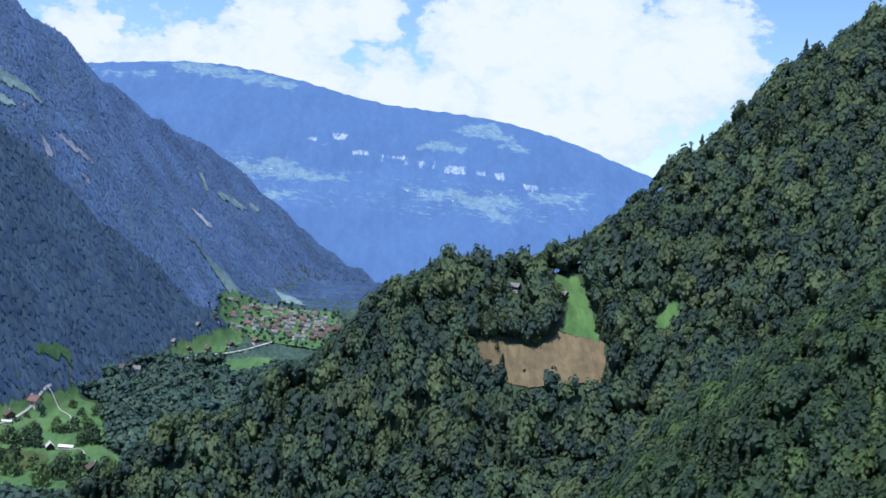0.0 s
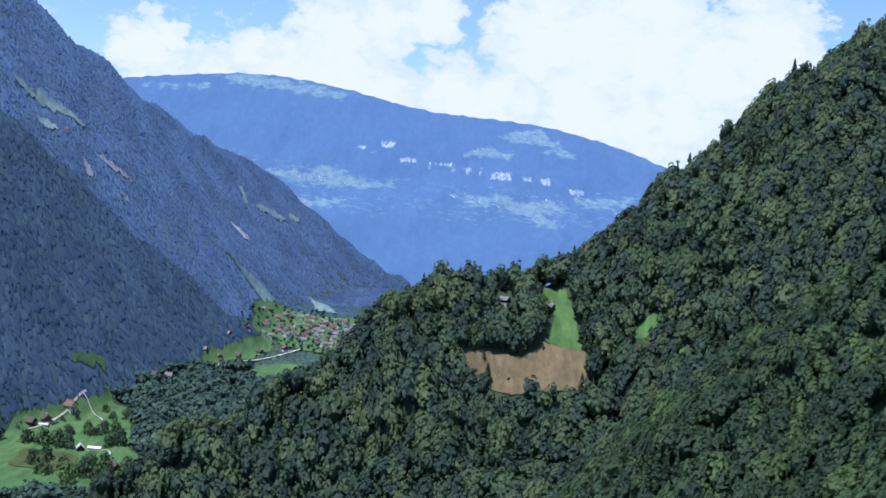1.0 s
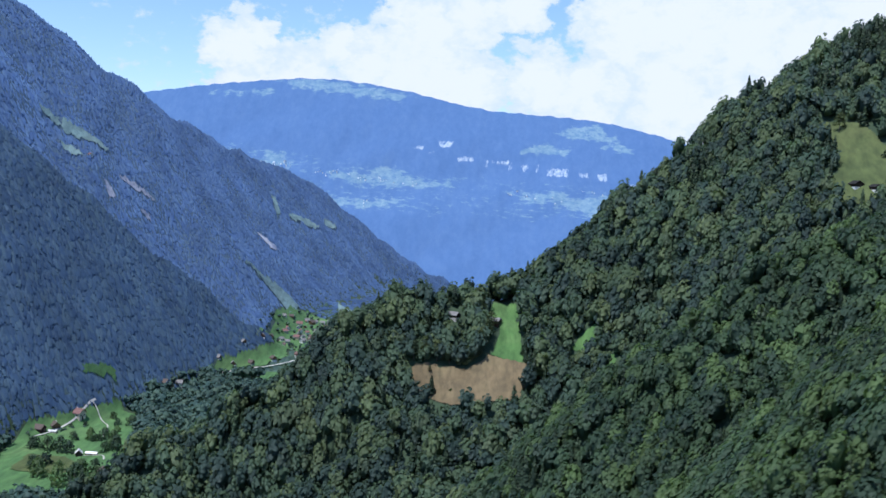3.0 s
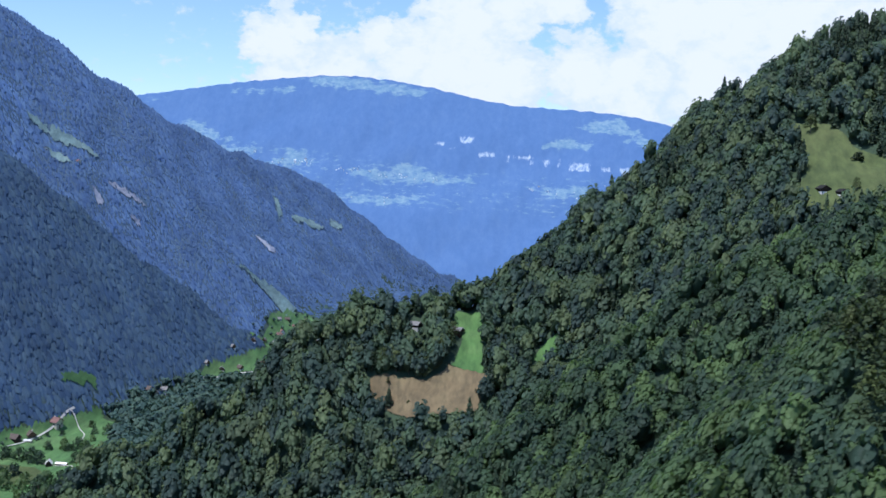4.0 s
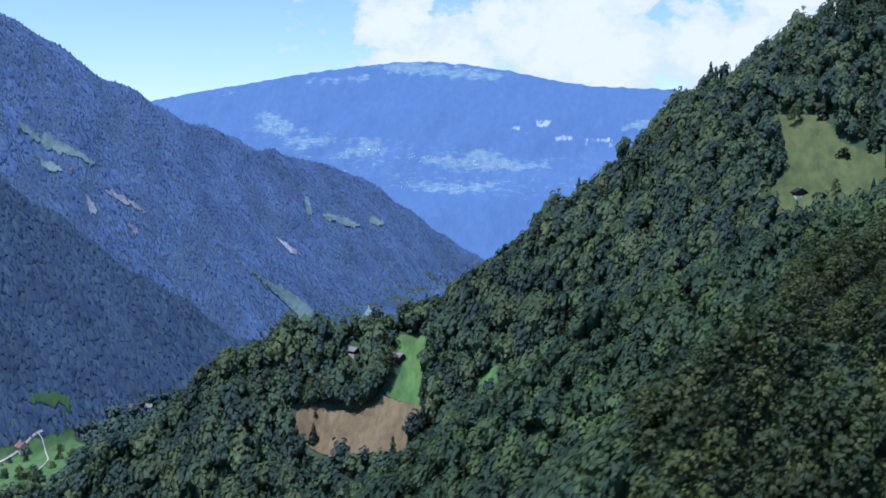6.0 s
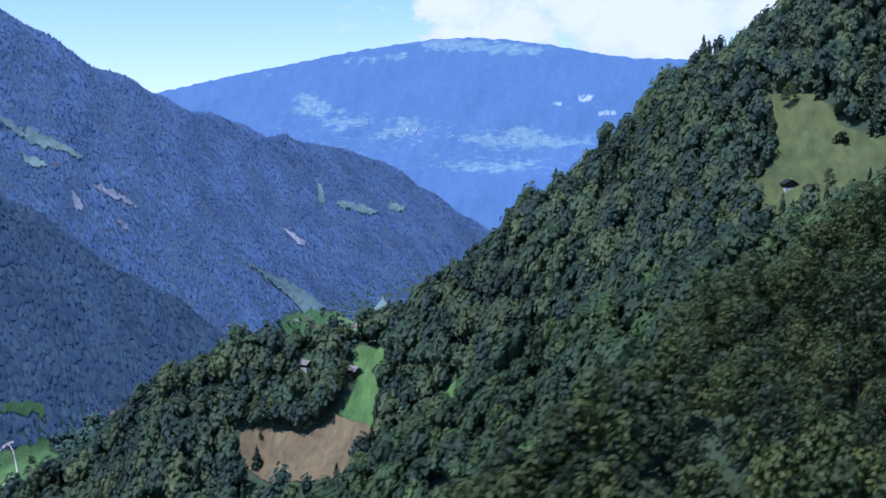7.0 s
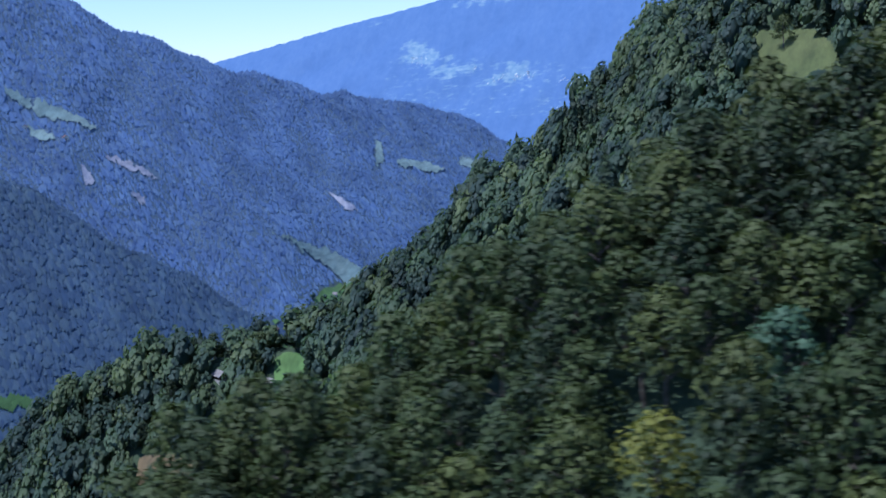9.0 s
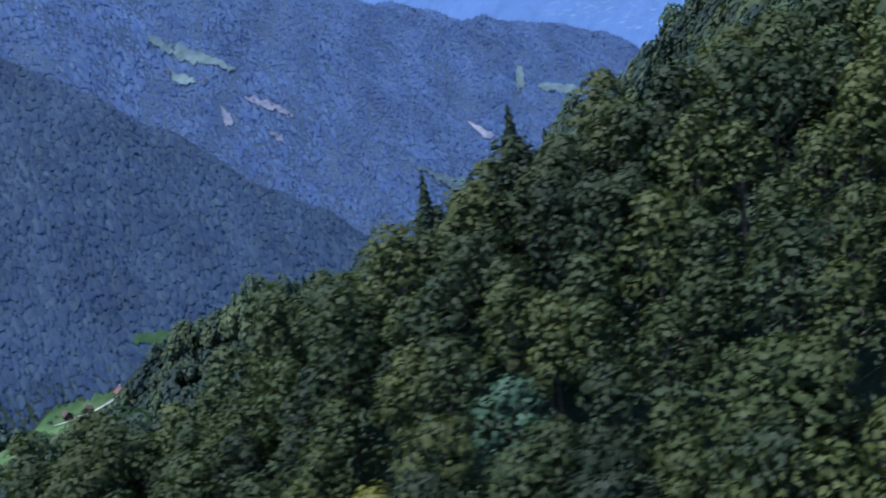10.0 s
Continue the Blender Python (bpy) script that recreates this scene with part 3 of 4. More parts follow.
def back(x, y):
    return (y >= 60) & right_woods(x, y)


back_kinds = [round_crown(s, 5.4 + 0.26 * s, 3.7 + 0.3 * (s % 3), 9, 80, 0.36, 5) for s in range(8)]
front_kinds = [round_crown(50 + s, 5.2 + 0.26 * s, 3.3 + 0.25 * (s % 3), 11, 104, 0.30, 5) for s in range(7)]
spruce_kinds = [conifer_crown(60 + s, 7.4 + 0.7 * s, 3.0 + 0.2 * s, 12, 7) for s in range(3)]
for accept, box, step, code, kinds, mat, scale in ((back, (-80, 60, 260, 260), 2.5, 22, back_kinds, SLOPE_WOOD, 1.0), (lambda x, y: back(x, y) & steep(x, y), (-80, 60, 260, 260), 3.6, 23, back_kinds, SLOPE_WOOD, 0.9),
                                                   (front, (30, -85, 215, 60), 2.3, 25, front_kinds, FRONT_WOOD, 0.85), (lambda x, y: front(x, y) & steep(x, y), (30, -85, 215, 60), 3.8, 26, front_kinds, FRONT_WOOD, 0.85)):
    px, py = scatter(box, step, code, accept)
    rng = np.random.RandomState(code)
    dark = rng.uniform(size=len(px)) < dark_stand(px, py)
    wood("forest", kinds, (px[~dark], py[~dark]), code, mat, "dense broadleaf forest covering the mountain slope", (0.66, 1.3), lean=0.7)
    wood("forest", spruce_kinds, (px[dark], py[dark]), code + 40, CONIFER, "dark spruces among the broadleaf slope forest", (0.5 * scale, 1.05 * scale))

dome_kinds, cone_kinds = [small_crown(s, 1.2, 3.6, DOME) for s in range(6)], [small_crown(30 + s, 2.4, 2.6, CONE) for s in range(4)]


def left_woods(x, y):
    d, _, side = near_line(CREST_LEFT, x, y, 6.0)
    return (land(x, y) > np.interp(y, FLOOR_Y, FLOOR_Z) + 2.0) & ((side > 0) | (d < 7)) & (y < 665) & (y > 120)


def on_low_ridge(x, y):
    return ridge_low(x, y) > mountain_left(x, y)


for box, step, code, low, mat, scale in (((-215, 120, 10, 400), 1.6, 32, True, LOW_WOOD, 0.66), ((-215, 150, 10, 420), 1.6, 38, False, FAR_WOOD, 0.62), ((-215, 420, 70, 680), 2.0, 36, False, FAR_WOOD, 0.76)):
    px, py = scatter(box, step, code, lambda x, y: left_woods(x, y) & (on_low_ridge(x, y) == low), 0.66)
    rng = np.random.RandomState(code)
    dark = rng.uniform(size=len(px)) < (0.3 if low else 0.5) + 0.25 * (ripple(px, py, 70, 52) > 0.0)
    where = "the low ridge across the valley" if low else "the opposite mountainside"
    wood("forest", dome_kinds, (px[~dark], py[~dark]), code, mat, "haze-tinted broadleaf forest on " + where, (0.75 * scale, 1.3 * scale), 0.1, 0.8)
    wood("forest", cone_kinds, (px[dark], py[dark]), code + 40, mat, "haze-tinted spruces on " + where, (0.75 * scale, 1.2 * scale), 0.1, 0.74)


def valley_floor(x, y):
    return (land(x, y) <= np.interp(y, FLOOR_Y, FLOOR_Z) + 4) & (x < np.interp(y, [90, 200, 400], [20, 30, 45])) & (x > -110)


wood("forest", dome_kinds, scatter((-40, 385, 130, 700), 3.4, 37, lambda x, y: land(x, y) <= np.interp(y, FLOOR_Y, FLOOR_Z) + 3), 38, FAR_WOOD, "haze-tinted wood at the foot of the opposite mountain", (0.9, 1.4))
valley_kinds = [round_crown(200 + s, 4.4, 3.9, 6, 26, 0.60, 5) for s in range(5)]
wood("forest", valley_kinds, scatter((-110, 90, 50, 270), 2.9, 33, valley_floor), 34, VALLEY_WOOD, "riverside wood on the valley floor", (0.75, 1.3))
wood("forest", dome_kinds, scatter((-110, 270, 50, 420), 2.2, 35, valley_floor), 36, VALLEY_WOOD, "riverside wood farther up the valley floor", (0.7, 1.2))


# the near trees, each a thing of its own
def trunk_mesh(height, thick, limbs, seed):
    """A tapered trunk with limbs, as vertices and quads."""
    rng = np.random.RandomState(seed)
    verts, faces = [], []

    def limb(a, b, ra, rb, sides=6):
        axis = (b - a) / np.linalg.norm(b - a)
        t = np.cross(axis, (0.3, 0.9, 0.1))
        t /= np.linalg.norm(t)
        u = np.cross(axis, t)
        base = len(verts)
        for at, r in ((a, ra), ((a + b) / 2 + rng.normal(size=3) * 0.08, (ra + rb) / 2), (b, rb)):
            for k in range(sides):
                w = 6.283 * k / sides
                verts.append(at + r * (math.cos(w) * t + math.sin(w) * u))
        for ring in range(2):
            for k in range(sides):
                i, j = base + ring * sides + k, base + ring * sides + (k + 1) % sides
                faces.append((i, j, j + sides, i + sides))

    limb(np.zeros(3) - (0, 0, 1.5), np.array([0, 0, height]), thick, thick * 0.25)
    for k in range(limbs):
        a, z = k * 2.4, height * (0.4 + 0.45 * k / max(1, limbs))
        limb(np.array([0, 0, z]), np.array([math.cos(a), math.sin(a), 0.75]) * height * 0.2 + (0, 0, z), thick * 0.4, thick * 0.12, 5)
    return np.array(verts), np.array(faces)


def tree_template(name, crown, trunk, mat, label, category="tree", group=""):
    ob = new(name)
    mesh_object("trunk", *trunk, BARK, ob, True)
    mesh_object("crown", crown[0], crown[1], mat, ob, tone=np.zeros(len(crown[0])), normals=crown[2])
    return tagged(ob, label, category, group)


def stand(template, x, y, turn, size, tall=1.0):
    m = Matrix.LocRotScale((x, y, float(land(x, y)) - 0.3), Euler((0, 0, turn)), None)
    ob = copy_thing(template, m)
    ob.scale = (size, size, size * tall)
    return ob


beech_labels = ["broadleaf tree with a dense dark green crown", "broadleaf tree with a bright green uneven crown", "broad beech with fresh green leaf clumps", "tall broadleaf tree with layered green boughs", "young broadleaf tree with a rounded crown"]
near_beeches = [tree_template("beech", broadleaf_crown(80 + k, 10.5 + 0.5 * k, 5.4 + 0.3 * (k % 3), 17, 820, 0.235), trunk_mesh(8.5, 0.22, 7, k), BROADLEAF, beech_labels[k], group="trees on the near spur") for k in range(5)]
near_spruces = [tree_template("spruce", conifer_crown(90 + k, 13.0 + k, 3.6, 24, 10), trunk_mesh(12.0, 0.2, 0, 9 + k), CONIFER, "slender dark green spruce rising above the broadleaf trees", group="trees on the near spur") for k in range(2)]
nx, ny = scatter((130, -75, 210, 35), 2.3, 71, near_spur)
order = np.argsort(np.hypot(nx - 178, (ny + 10) * 1.1))
nx, ny = nx[order], ny[order]
rng = np.random.RandomState(72)
SPECIAL = [(181, -14), (185.5, -10.5)]
for k in range(min(280, len(nx))):
    is_spruce = rng.uniform() < 0.004
    if min(math.hypot(nx[k] - x, ny[k] - y) for x, y in SPECIAL) < 2.6:
        continue
    stand((near_spruces if is_spruce else near_beeches)[rng.randint(0, 2 if is_spruce else 5)], nx[k], ny[k], rng.uniform(0, 6.28), rng.uniform(0.48, 0.70), rng.uniform(0.9, 1.15))
wood("forest", [broadleaf_crown(80 + k, 10.5 + 0.5 * k, 5.4, 13, 260, 0.40) for k in range(4)], (nx[280:], ny[280:]), 73, BROADLEAF, "broadleaf forest round the near spur", (0.48, 0.70))
for x, y, size in ((176.0, -0.4, 0.62), (179.6, 2.2, 0.63), (165.5, -8.7, 0.42)):
    stand(near_spruces[0], x, y, size * 3, size, 1.05)
    stand(near_beeches[int(x) % 5], x + 1.5, y - 2.3, size * 5, 0.6, 0.95)
for template in near_beeches + near_spruces:
    x, y = (206, 34)
    k = (near_beeches + near_spruces).index(template)
    template.matrix_basis = pose(x + 4.1 * k, y + 3 * (k % 2), float(land(x + 4.1 * k, y + 3 * (k % 2))) - 0.3)

for (x, y), mat, size, label in zip(SPECIAL, (YELLOW_LEAF, BLUE_LEAF), (0.56, 0.60), ("broadleaf tree with yellowing leaves on the near spur", "round blue-green broadleaf tree on the near spur")):
    ob = tree_template("tree", broadleaf_crown(101 + int(x), 10.0, 5.8, 17, 760, 0.26), trunk_mesh(8.0, 0.22, 7, 3), mat, label)
    ob.matrix_basis = Matrix.LocRotScale((x, y, float(land(x, y)) - 0.3), None, (size, size, size))

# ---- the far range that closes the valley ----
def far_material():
    """A plain far backdrop: haze painted as blue tones and a glow of its own."""
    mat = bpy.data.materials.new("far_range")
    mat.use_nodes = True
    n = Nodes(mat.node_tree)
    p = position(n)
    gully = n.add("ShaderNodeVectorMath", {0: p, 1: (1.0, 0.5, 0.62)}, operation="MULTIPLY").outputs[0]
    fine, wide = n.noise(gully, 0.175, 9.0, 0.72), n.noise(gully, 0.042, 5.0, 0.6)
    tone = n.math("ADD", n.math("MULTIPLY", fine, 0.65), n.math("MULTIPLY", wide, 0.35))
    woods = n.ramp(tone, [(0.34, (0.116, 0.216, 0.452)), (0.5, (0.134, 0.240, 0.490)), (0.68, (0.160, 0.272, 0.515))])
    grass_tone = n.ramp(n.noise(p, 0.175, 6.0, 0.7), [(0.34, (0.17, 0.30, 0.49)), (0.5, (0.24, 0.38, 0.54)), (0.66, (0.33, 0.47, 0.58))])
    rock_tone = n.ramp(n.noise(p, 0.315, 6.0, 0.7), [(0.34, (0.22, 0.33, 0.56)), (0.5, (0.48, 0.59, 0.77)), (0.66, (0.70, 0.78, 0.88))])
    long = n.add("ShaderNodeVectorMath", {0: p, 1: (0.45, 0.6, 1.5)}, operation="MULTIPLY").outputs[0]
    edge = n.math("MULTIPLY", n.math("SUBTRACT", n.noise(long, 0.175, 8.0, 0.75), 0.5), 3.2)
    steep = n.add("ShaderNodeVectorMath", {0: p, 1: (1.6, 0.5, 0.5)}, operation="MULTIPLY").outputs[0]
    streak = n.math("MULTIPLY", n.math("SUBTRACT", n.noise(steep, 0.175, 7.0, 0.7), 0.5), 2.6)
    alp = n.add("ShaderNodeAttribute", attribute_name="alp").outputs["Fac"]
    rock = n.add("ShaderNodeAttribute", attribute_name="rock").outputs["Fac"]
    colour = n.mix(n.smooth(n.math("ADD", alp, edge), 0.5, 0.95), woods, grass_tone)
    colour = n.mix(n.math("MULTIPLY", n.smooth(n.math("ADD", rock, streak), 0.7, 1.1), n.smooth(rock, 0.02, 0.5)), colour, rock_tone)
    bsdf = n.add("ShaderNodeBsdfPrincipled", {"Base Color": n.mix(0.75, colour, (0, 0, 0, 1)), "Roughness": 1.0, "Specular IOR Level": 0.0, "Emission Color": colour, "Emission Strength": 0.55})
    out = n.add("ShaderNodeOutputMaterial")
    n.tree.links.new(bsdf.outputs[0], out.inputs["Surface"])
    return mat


RANGE_X = [-900, -500, -300, -250, -200, -150, -100, -50, 0, 50, 100, 150, 200, 250, 300, 380, 700]
RANGE_Z = [170, 240, 270, 276, 281, 281, 277, 269, 258, 250, 247, 244, 240, 230, 217, 190, 120]
# alps by their outline along the range and by height; cliffs by their two ends, height and half depth
ALPS_HIGH = [[(-240, 277), (-200, 281), (-150, 281), (-80, 271), (-40, 264), (-70, 255), (-140, 262), (-190, 266)], [(-339, 259), (-285, 260), (-248, 267), (-203, 264), (-238, 255), (-299, 256)], [(-437, 242), (-393, 249), (-420, 240)], [(-364, 216), (-351, 223), (-332, 211), (-298, 198), (-282, 195), (-318, 191), (-344, 190), (-363, 201)], [(-317, 187), (-265, 186), (-249, 179), (-297, 170), (-314, 177)], [(-249, 164), (-229, 171), (-222, 185), (-193, 184), (-186, 169), (-210, 163), (-237, 161)]]
ALPS_LOW = [[(-147, 161), (-120, 163), (-93, 160), (-81, 171), (-54, 171), (-33, 158), (1, 156), (1, 149), (-51, 148), (-91, 150), (-125, 154)], [(-155, 129), (-139, 134), (-101, 131), (-49, 134), (-48, 125), (-100, 121), (-140, 125)], [(84, 194), (97, 209), (131, 209), (153, 203), (148, 193), (111, 196)], [(84, 147), (97, 138), (130, 137), (157, 129), (183, 118), (199, 113), (202, 120), (183, 134), (210, 133), (207, 146), (184, 151), (157, 142), (137, 151), (110, 149)], [(217, 147), (245, 152), (288, 155), (303, 159), (287, 147), (251, 144)], [(130, 224), (158, 234), (187, 240), (215, 216), (235, 200), (207, 201), (179, 217), (144, 216)]]
CLIFFS = [(-42, -30, 197, 3.2), (-23, -16, 192, 2.6), (-11, 6, 203, 5.2), (15, 33, 185, 3.9), (47, 51, 180, 5.2), (55, 79, 183, 3.2), (76, 79, 177, 3.9), (92, 100, 177, 6.5), (108, 112, 178, 5.2), (122, 147, 174, 5.8), (161, 174, 173, 3.9), (185, 195, 170, 5.2), (218, 236, 160, 4.5)]


def range_at(x, s):
    """A place on the range: x along it, s from the crest (0) to the foot (1)."""
    cz = np.interp(x, RANGE_X, RANGE_Z)
    fold = np.minimum(1, s * 5)
    y = 1200 - 250 * s + 4.5 * ripple(x, 300 * s, 120, 41) * fold + 1.5 * ripple(x, 300 * s, 40, 42) * fold
    z = cz * (1 - s) - 30 * s + 0.7 * ripple(x, 0 * x, 34, 43) + 0.3 * ripple(x, 0 * x, 9, 44)
    return np.stack([x, y, z], -1)


def far_range():
    rows = np.concatenate([np.linspace(0, 0.7, 105), np.linspace(0.73, 1, 8)])
    x, s = np.meshgrid(np.linspace(-800, 640, 560), rows)
    v = range_at(x, s)
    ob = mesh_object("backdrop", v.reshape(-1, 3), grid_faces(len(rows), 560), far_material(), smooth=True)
    gx = x + 7 * ripple(x, v[..., 2] * 2, 26, 61) + 4 * ripple(x, v[..., 2] * 2, 9, 65)
    gz = v[..., 2] + 2.2 * ripple(x, v[..., 2] * 2, 23, 62) + 1.4 * ripple(x, v[..., 2] * 2, 8, 66)
    alp, rock = np.zeros(x.shape), np.zeros(x.shape)
    for outline in ALPS_HIGH + ALPS_LOW:
        alp = np.maximum(alp, inside(outline, gx, gz) * 1.0)
    belt = [(-380, 205), (-250, 190), (-60, 172), (100, 160), (310, 165), (310, 120), (100, 112), (-60, 118), (-250, 125), (-380, 150)]
    alp = np.maximum(alp, 0.42 * inside(belt, gx, gz))
    for x0, x1, z, h in CLIFFS:
        rock = np.maximum(rock, ((x > x0 - 1) & (x < x1 + 1) & (np.abs(v[..., 2] - z) < h)) * 1.0)
    rock = (2 * rock + np.roll(rock, 1, 0) + np.roll(rock, -1, 0) + np.roll(rock, 1, 1) + np.roll(rock, -1, 1)) / 6
    for _ in range(3):
        alp = (2 * alp + np.roll(alp, 1, 0) + np.roll(alp, -1, 0) + np.roll(alp, 1, 1) + np.roll(alp, -1, 1)) / 6
    for name, values in (("alp", alp), ("rock", rock)):
        ob.data.attributes.new(name, "FLOAT", "POINT").data.foreach_set("value", values.ravel().astype(np.float32))
    tagged(ob, "long blue hazy mountain range with pale alps and limestone cliffs", "mountain", kind="structure")


far_range()


# ---- buildings ----
def plain(colour, low=0.75, high=1.2, scale=0.9):
    def build(n):
        tone = n.ramp(n.noise(position(n), scale, 6.0, 0.65), [(0.3, tuple(c * low for c in colour)), (0.7, tuple(min(1, c * high) for c in colour))])
        return tone, (n.noise(position(n), 8.0), 0.02)
    return build


DARK_TIMBER = material("weathered_dark_timber", plain((0.05, 0.034, 0.026)), 0.95, 0.0, 0.1)
BROWN_TIMBER = material("brown_larch_timber", plain((0.16, 0.095, 0.055)), 0.8)
WHITE_RENDER = material("white_lime_render", plain((0.74, 0.72, 0.68), 0.85, 1.05), 0.9)
CREAM_RENDER = material("cream_render", plain((0.60, 0.52, 0.40), 0.85, 1.08), 0.9)
RED_TILE = material("red_clay_tiles", plain((0.19, 0.105, 0.095)), 0.8)
RUST_TILE = material("rust_brown_tiles", plain((0.10, 0.076, 0.066)), 0.8)
GREY_SHINGLE = material("silver_grey_shingles", plain((0.20, 0.19, 0.185)), 0.8)
PALE_TIN = material("pale_metal_roofing", plain((0.70, 0.68, 0.66), 0.85, 1.1), 0.45, 0.2)
SLATE = material("dark_slate_roofing", plain((0.030, 0.029, 0.028)), 0.95, 0.0, 0.08)
GLASS_DARK = material("dark_window_glass", lambda n: ((0.03, 0.035, 0.04), None), 0.12, 0.0, 0.6)
STONE_BASE = material("pale_stone_base", plain((0.50, 0.48, 0.45)), 0.95)
TERRACOTTA = material("orange_tarpaulin", plain((0.62, 0.30, 0.16)), 0.7)


def part(name, verts, faces, mat, parent, label=""):
    mesh = bpy.data.meshes.new(name)
    mesh.from_pydata([tuple(v) for v in verts], [], faces)
    mesh.materials.append(mat)
    ob = new(name, mesh)
    ob.parent = parent
    return tagged(ob, label)


def block(x0, x1, y0, y1, z0, z1):
    v = [(x, y, z) for z in (z0, z1) for y in (y0, y1) for x in (x0, x1)]
    return v, [(0, 2, 3, 1), (4, 5, 7, 6), (0, 1, 5, 4), (2, 6, 7, 3), (0, 4, 6, 2), (1, 3, 7, 5)]


def house(name, w, l, h, rise, wall_mat, roof_mat, label, category="house", group="", rows=1, base=None, chimney=True):
    """A gabled house: ridge along y, standing with its middle at the origin; windows on all sides, a door in the gable."""
    ob = tagged(new(name), label, category, group)
    a, b = w / 2, l / 2
    walls = [(-a, -b, -0.8), (a, -b, -0.8), (a, -b, h), (0, -b, h + rise), (-a, -b, h), (-a, b, -0.8), (a, b, -0.8), (a, b, h), (0, b, h + rise), (-a, b, h)]
    part("wall", walls, [(0, 1, 2, 3, 4), (9, 8, 7, 6, 5), (1, 6, 7, 2), (5, 0, 4, 9), (0, 5, 6, 1)], wall_mat, ob)
    if base:
        v, f = block(-a - 0.05, a + 0.05, -b - 0.05, b + 0.05, -0.9, h * 0.32)
        part("plinth", v, f, base, ob, "pale masonry base")
    e, t, k = 0.13 * w, 0.05 * w, rise / a
    for sgn in (-1, 1):
        p = [(0, -b - e, h + rise + 0.02), (0, b + e, h + rise + 0.02), (sgn * (a + e), b + e, h - k * e + 0.02), (sgn * (a + e), -b - e, h - k * e + 0.02)]
        v = p + [(x, y, z + t) for x, y, z in p]
        part("roof_slope", v, [(0, 1, 2, 3), (7, 6, 5, 4), (0, 4, 5, 1), (1, 5, 6, 2), (2, 6, 7, 3), (3, 7, 4, 0)], roof_mat, ob)
    for row in range(rows):
        z = h * ((row + 0.55) / rows)
        s = 0.09 * w
        for x in (-0.25 * w, 0.25 * w):
            for y in (-b, b):
                v, f = block(x - s, x + s, y - 0.03, y + 0.03, z - s, z + s)
                part("window", v, f, GLASS_DARK, ob)
        for y in (-0.25 * l, 0.25 * l):
            for x in (-a, a):
                v, f = block(x - 0.03, x + 0.03, y - s, y + s, z - s, z + s)
                part("window", v, f, GLASS_DARK, ob)
    v, f = block(-0.09 * w, 0.09 * w, -b - 0.04, -b + 0.02, -0.5, h * 0.42)
    part("door", v, f, DARK_TIMBER, ob)
    if chimney:
        v, f = block(0.16 * w, 0.27 * w, 0.1 * l, 0.2 * l, h + 0.2 * rise, h + rise * 1.25)
        part("chimney", v, f, STONE_BASE, ob)
    return ob


def settle(ob, x, y, turn, size=1.0, lift=0.25):
    z = float(min(land(x + dx, y + dy) for dx in (-1.2, 1.2) for dy in (-1.2, 1.2)))
    ob.matrix_basis = Matrix.LocRotScale((x, y, z + lift), Euler((0, 0, radians(turn))), (size, size, size))
    return ob


settle(house("hut", 2.2, 3.0, 1.25, 0.75, DARK_TIMBER, GREY_SHINGLE, "dark timber alpine hut with a grey shingle roof among trees", "hut", base=STONE_BASE, chimney=False), 59.1, 129.6, 62, lift=0.4)
settle(house("hut", 2.2, 3.0, 1.25, 0.75, DARK_TIMBER, GREY_SHINGLE, "dark timber hay barn with a grey roof on the meadow", "hut", chimney=False), 71.6, 129.4, 58, lift=0.5)
settle(house("chalet", 2.4, 3.0, 1.3, 0.75, DARK_TIMBER, SLATE, "dark timber chalet with white base and slate roof on pasture", "chalet", base=WHITE_RENDER), 170.2, 120.6, 15, lift=1.1)
settle(house("chalet", 2.0, 2.6, 1.2, 0.65, DARK_TIMBER, SLATE, "small dark timber chalet with a white base on the pasture", "chalet", base=WHITE_RENDER, chimney=False), 174.2, 116.6, 20, lift=1.1)
settle(house("farmhouse", 3.2, 4.6, 2.1, 1.2, CREAM_RENDER, RED_TILE, "farmhouse with a red tiled roof beside the lane", "farmhouse"), -73.6, 181.0, 70, lift=0.45)
settle(house("farmhouse", 2.6, 3.7, 1.6, 1.0, BROWN_TIMBER, RUST_TILE, "brown timber farmhouse on the valley meadow", "farmhouse", base=WHITE_RENDER), -77, 170, 40, lift=0.45)
settle(house("barn", 2.6, 3.7, 1.6, 1.1, DARK_TIMBER, RUST_TILE, "dark timber barn with a reddish roof by the lane", "barn", chimney=False), -80, 164, 75, lift=0.45)
settle(house("shed", 1.3, 2.7, 0.9, 0.3, CREAM_RENDER, PALE_TIN, "low pale shed beside the lane", "shed", chimney=False), -76, 166, 85, lift=0.45)
settle(house("barn", 1.9, 2.4, 1.2, 1.0, DARK_TIMBER, PALE_TIN, "small dark barn with a bright metal roof", "barn", chimney=False), -58, 143.4, 20, lift=0.45)
settle(house("shed", 1.2, 3.7, 0.9, 0.4, BROWN_TIMBER, PALE_TIN, "long low shed with a pale roof", "shed", chimney=False), -54, 143.8, 86, lift=0.45)
settle(house("farmhouse", 2.6, 3.2, 1.8, 1.1, DARK_TIMBER, RUST_TILE, "dark timber farmhouse with a rust-brown roof among trees", "farmhouse"), -42.1, 122.4, 25, lift=0.45)
settle(house("shed", 1.4, 2.4, 0.6, 0.25, BROWN_TIMBER, TERRACOTTA, "low shed under an orange cover on the meadow", "shed", chimney=False), -36.7, 117.4, 60, lift=0.45)
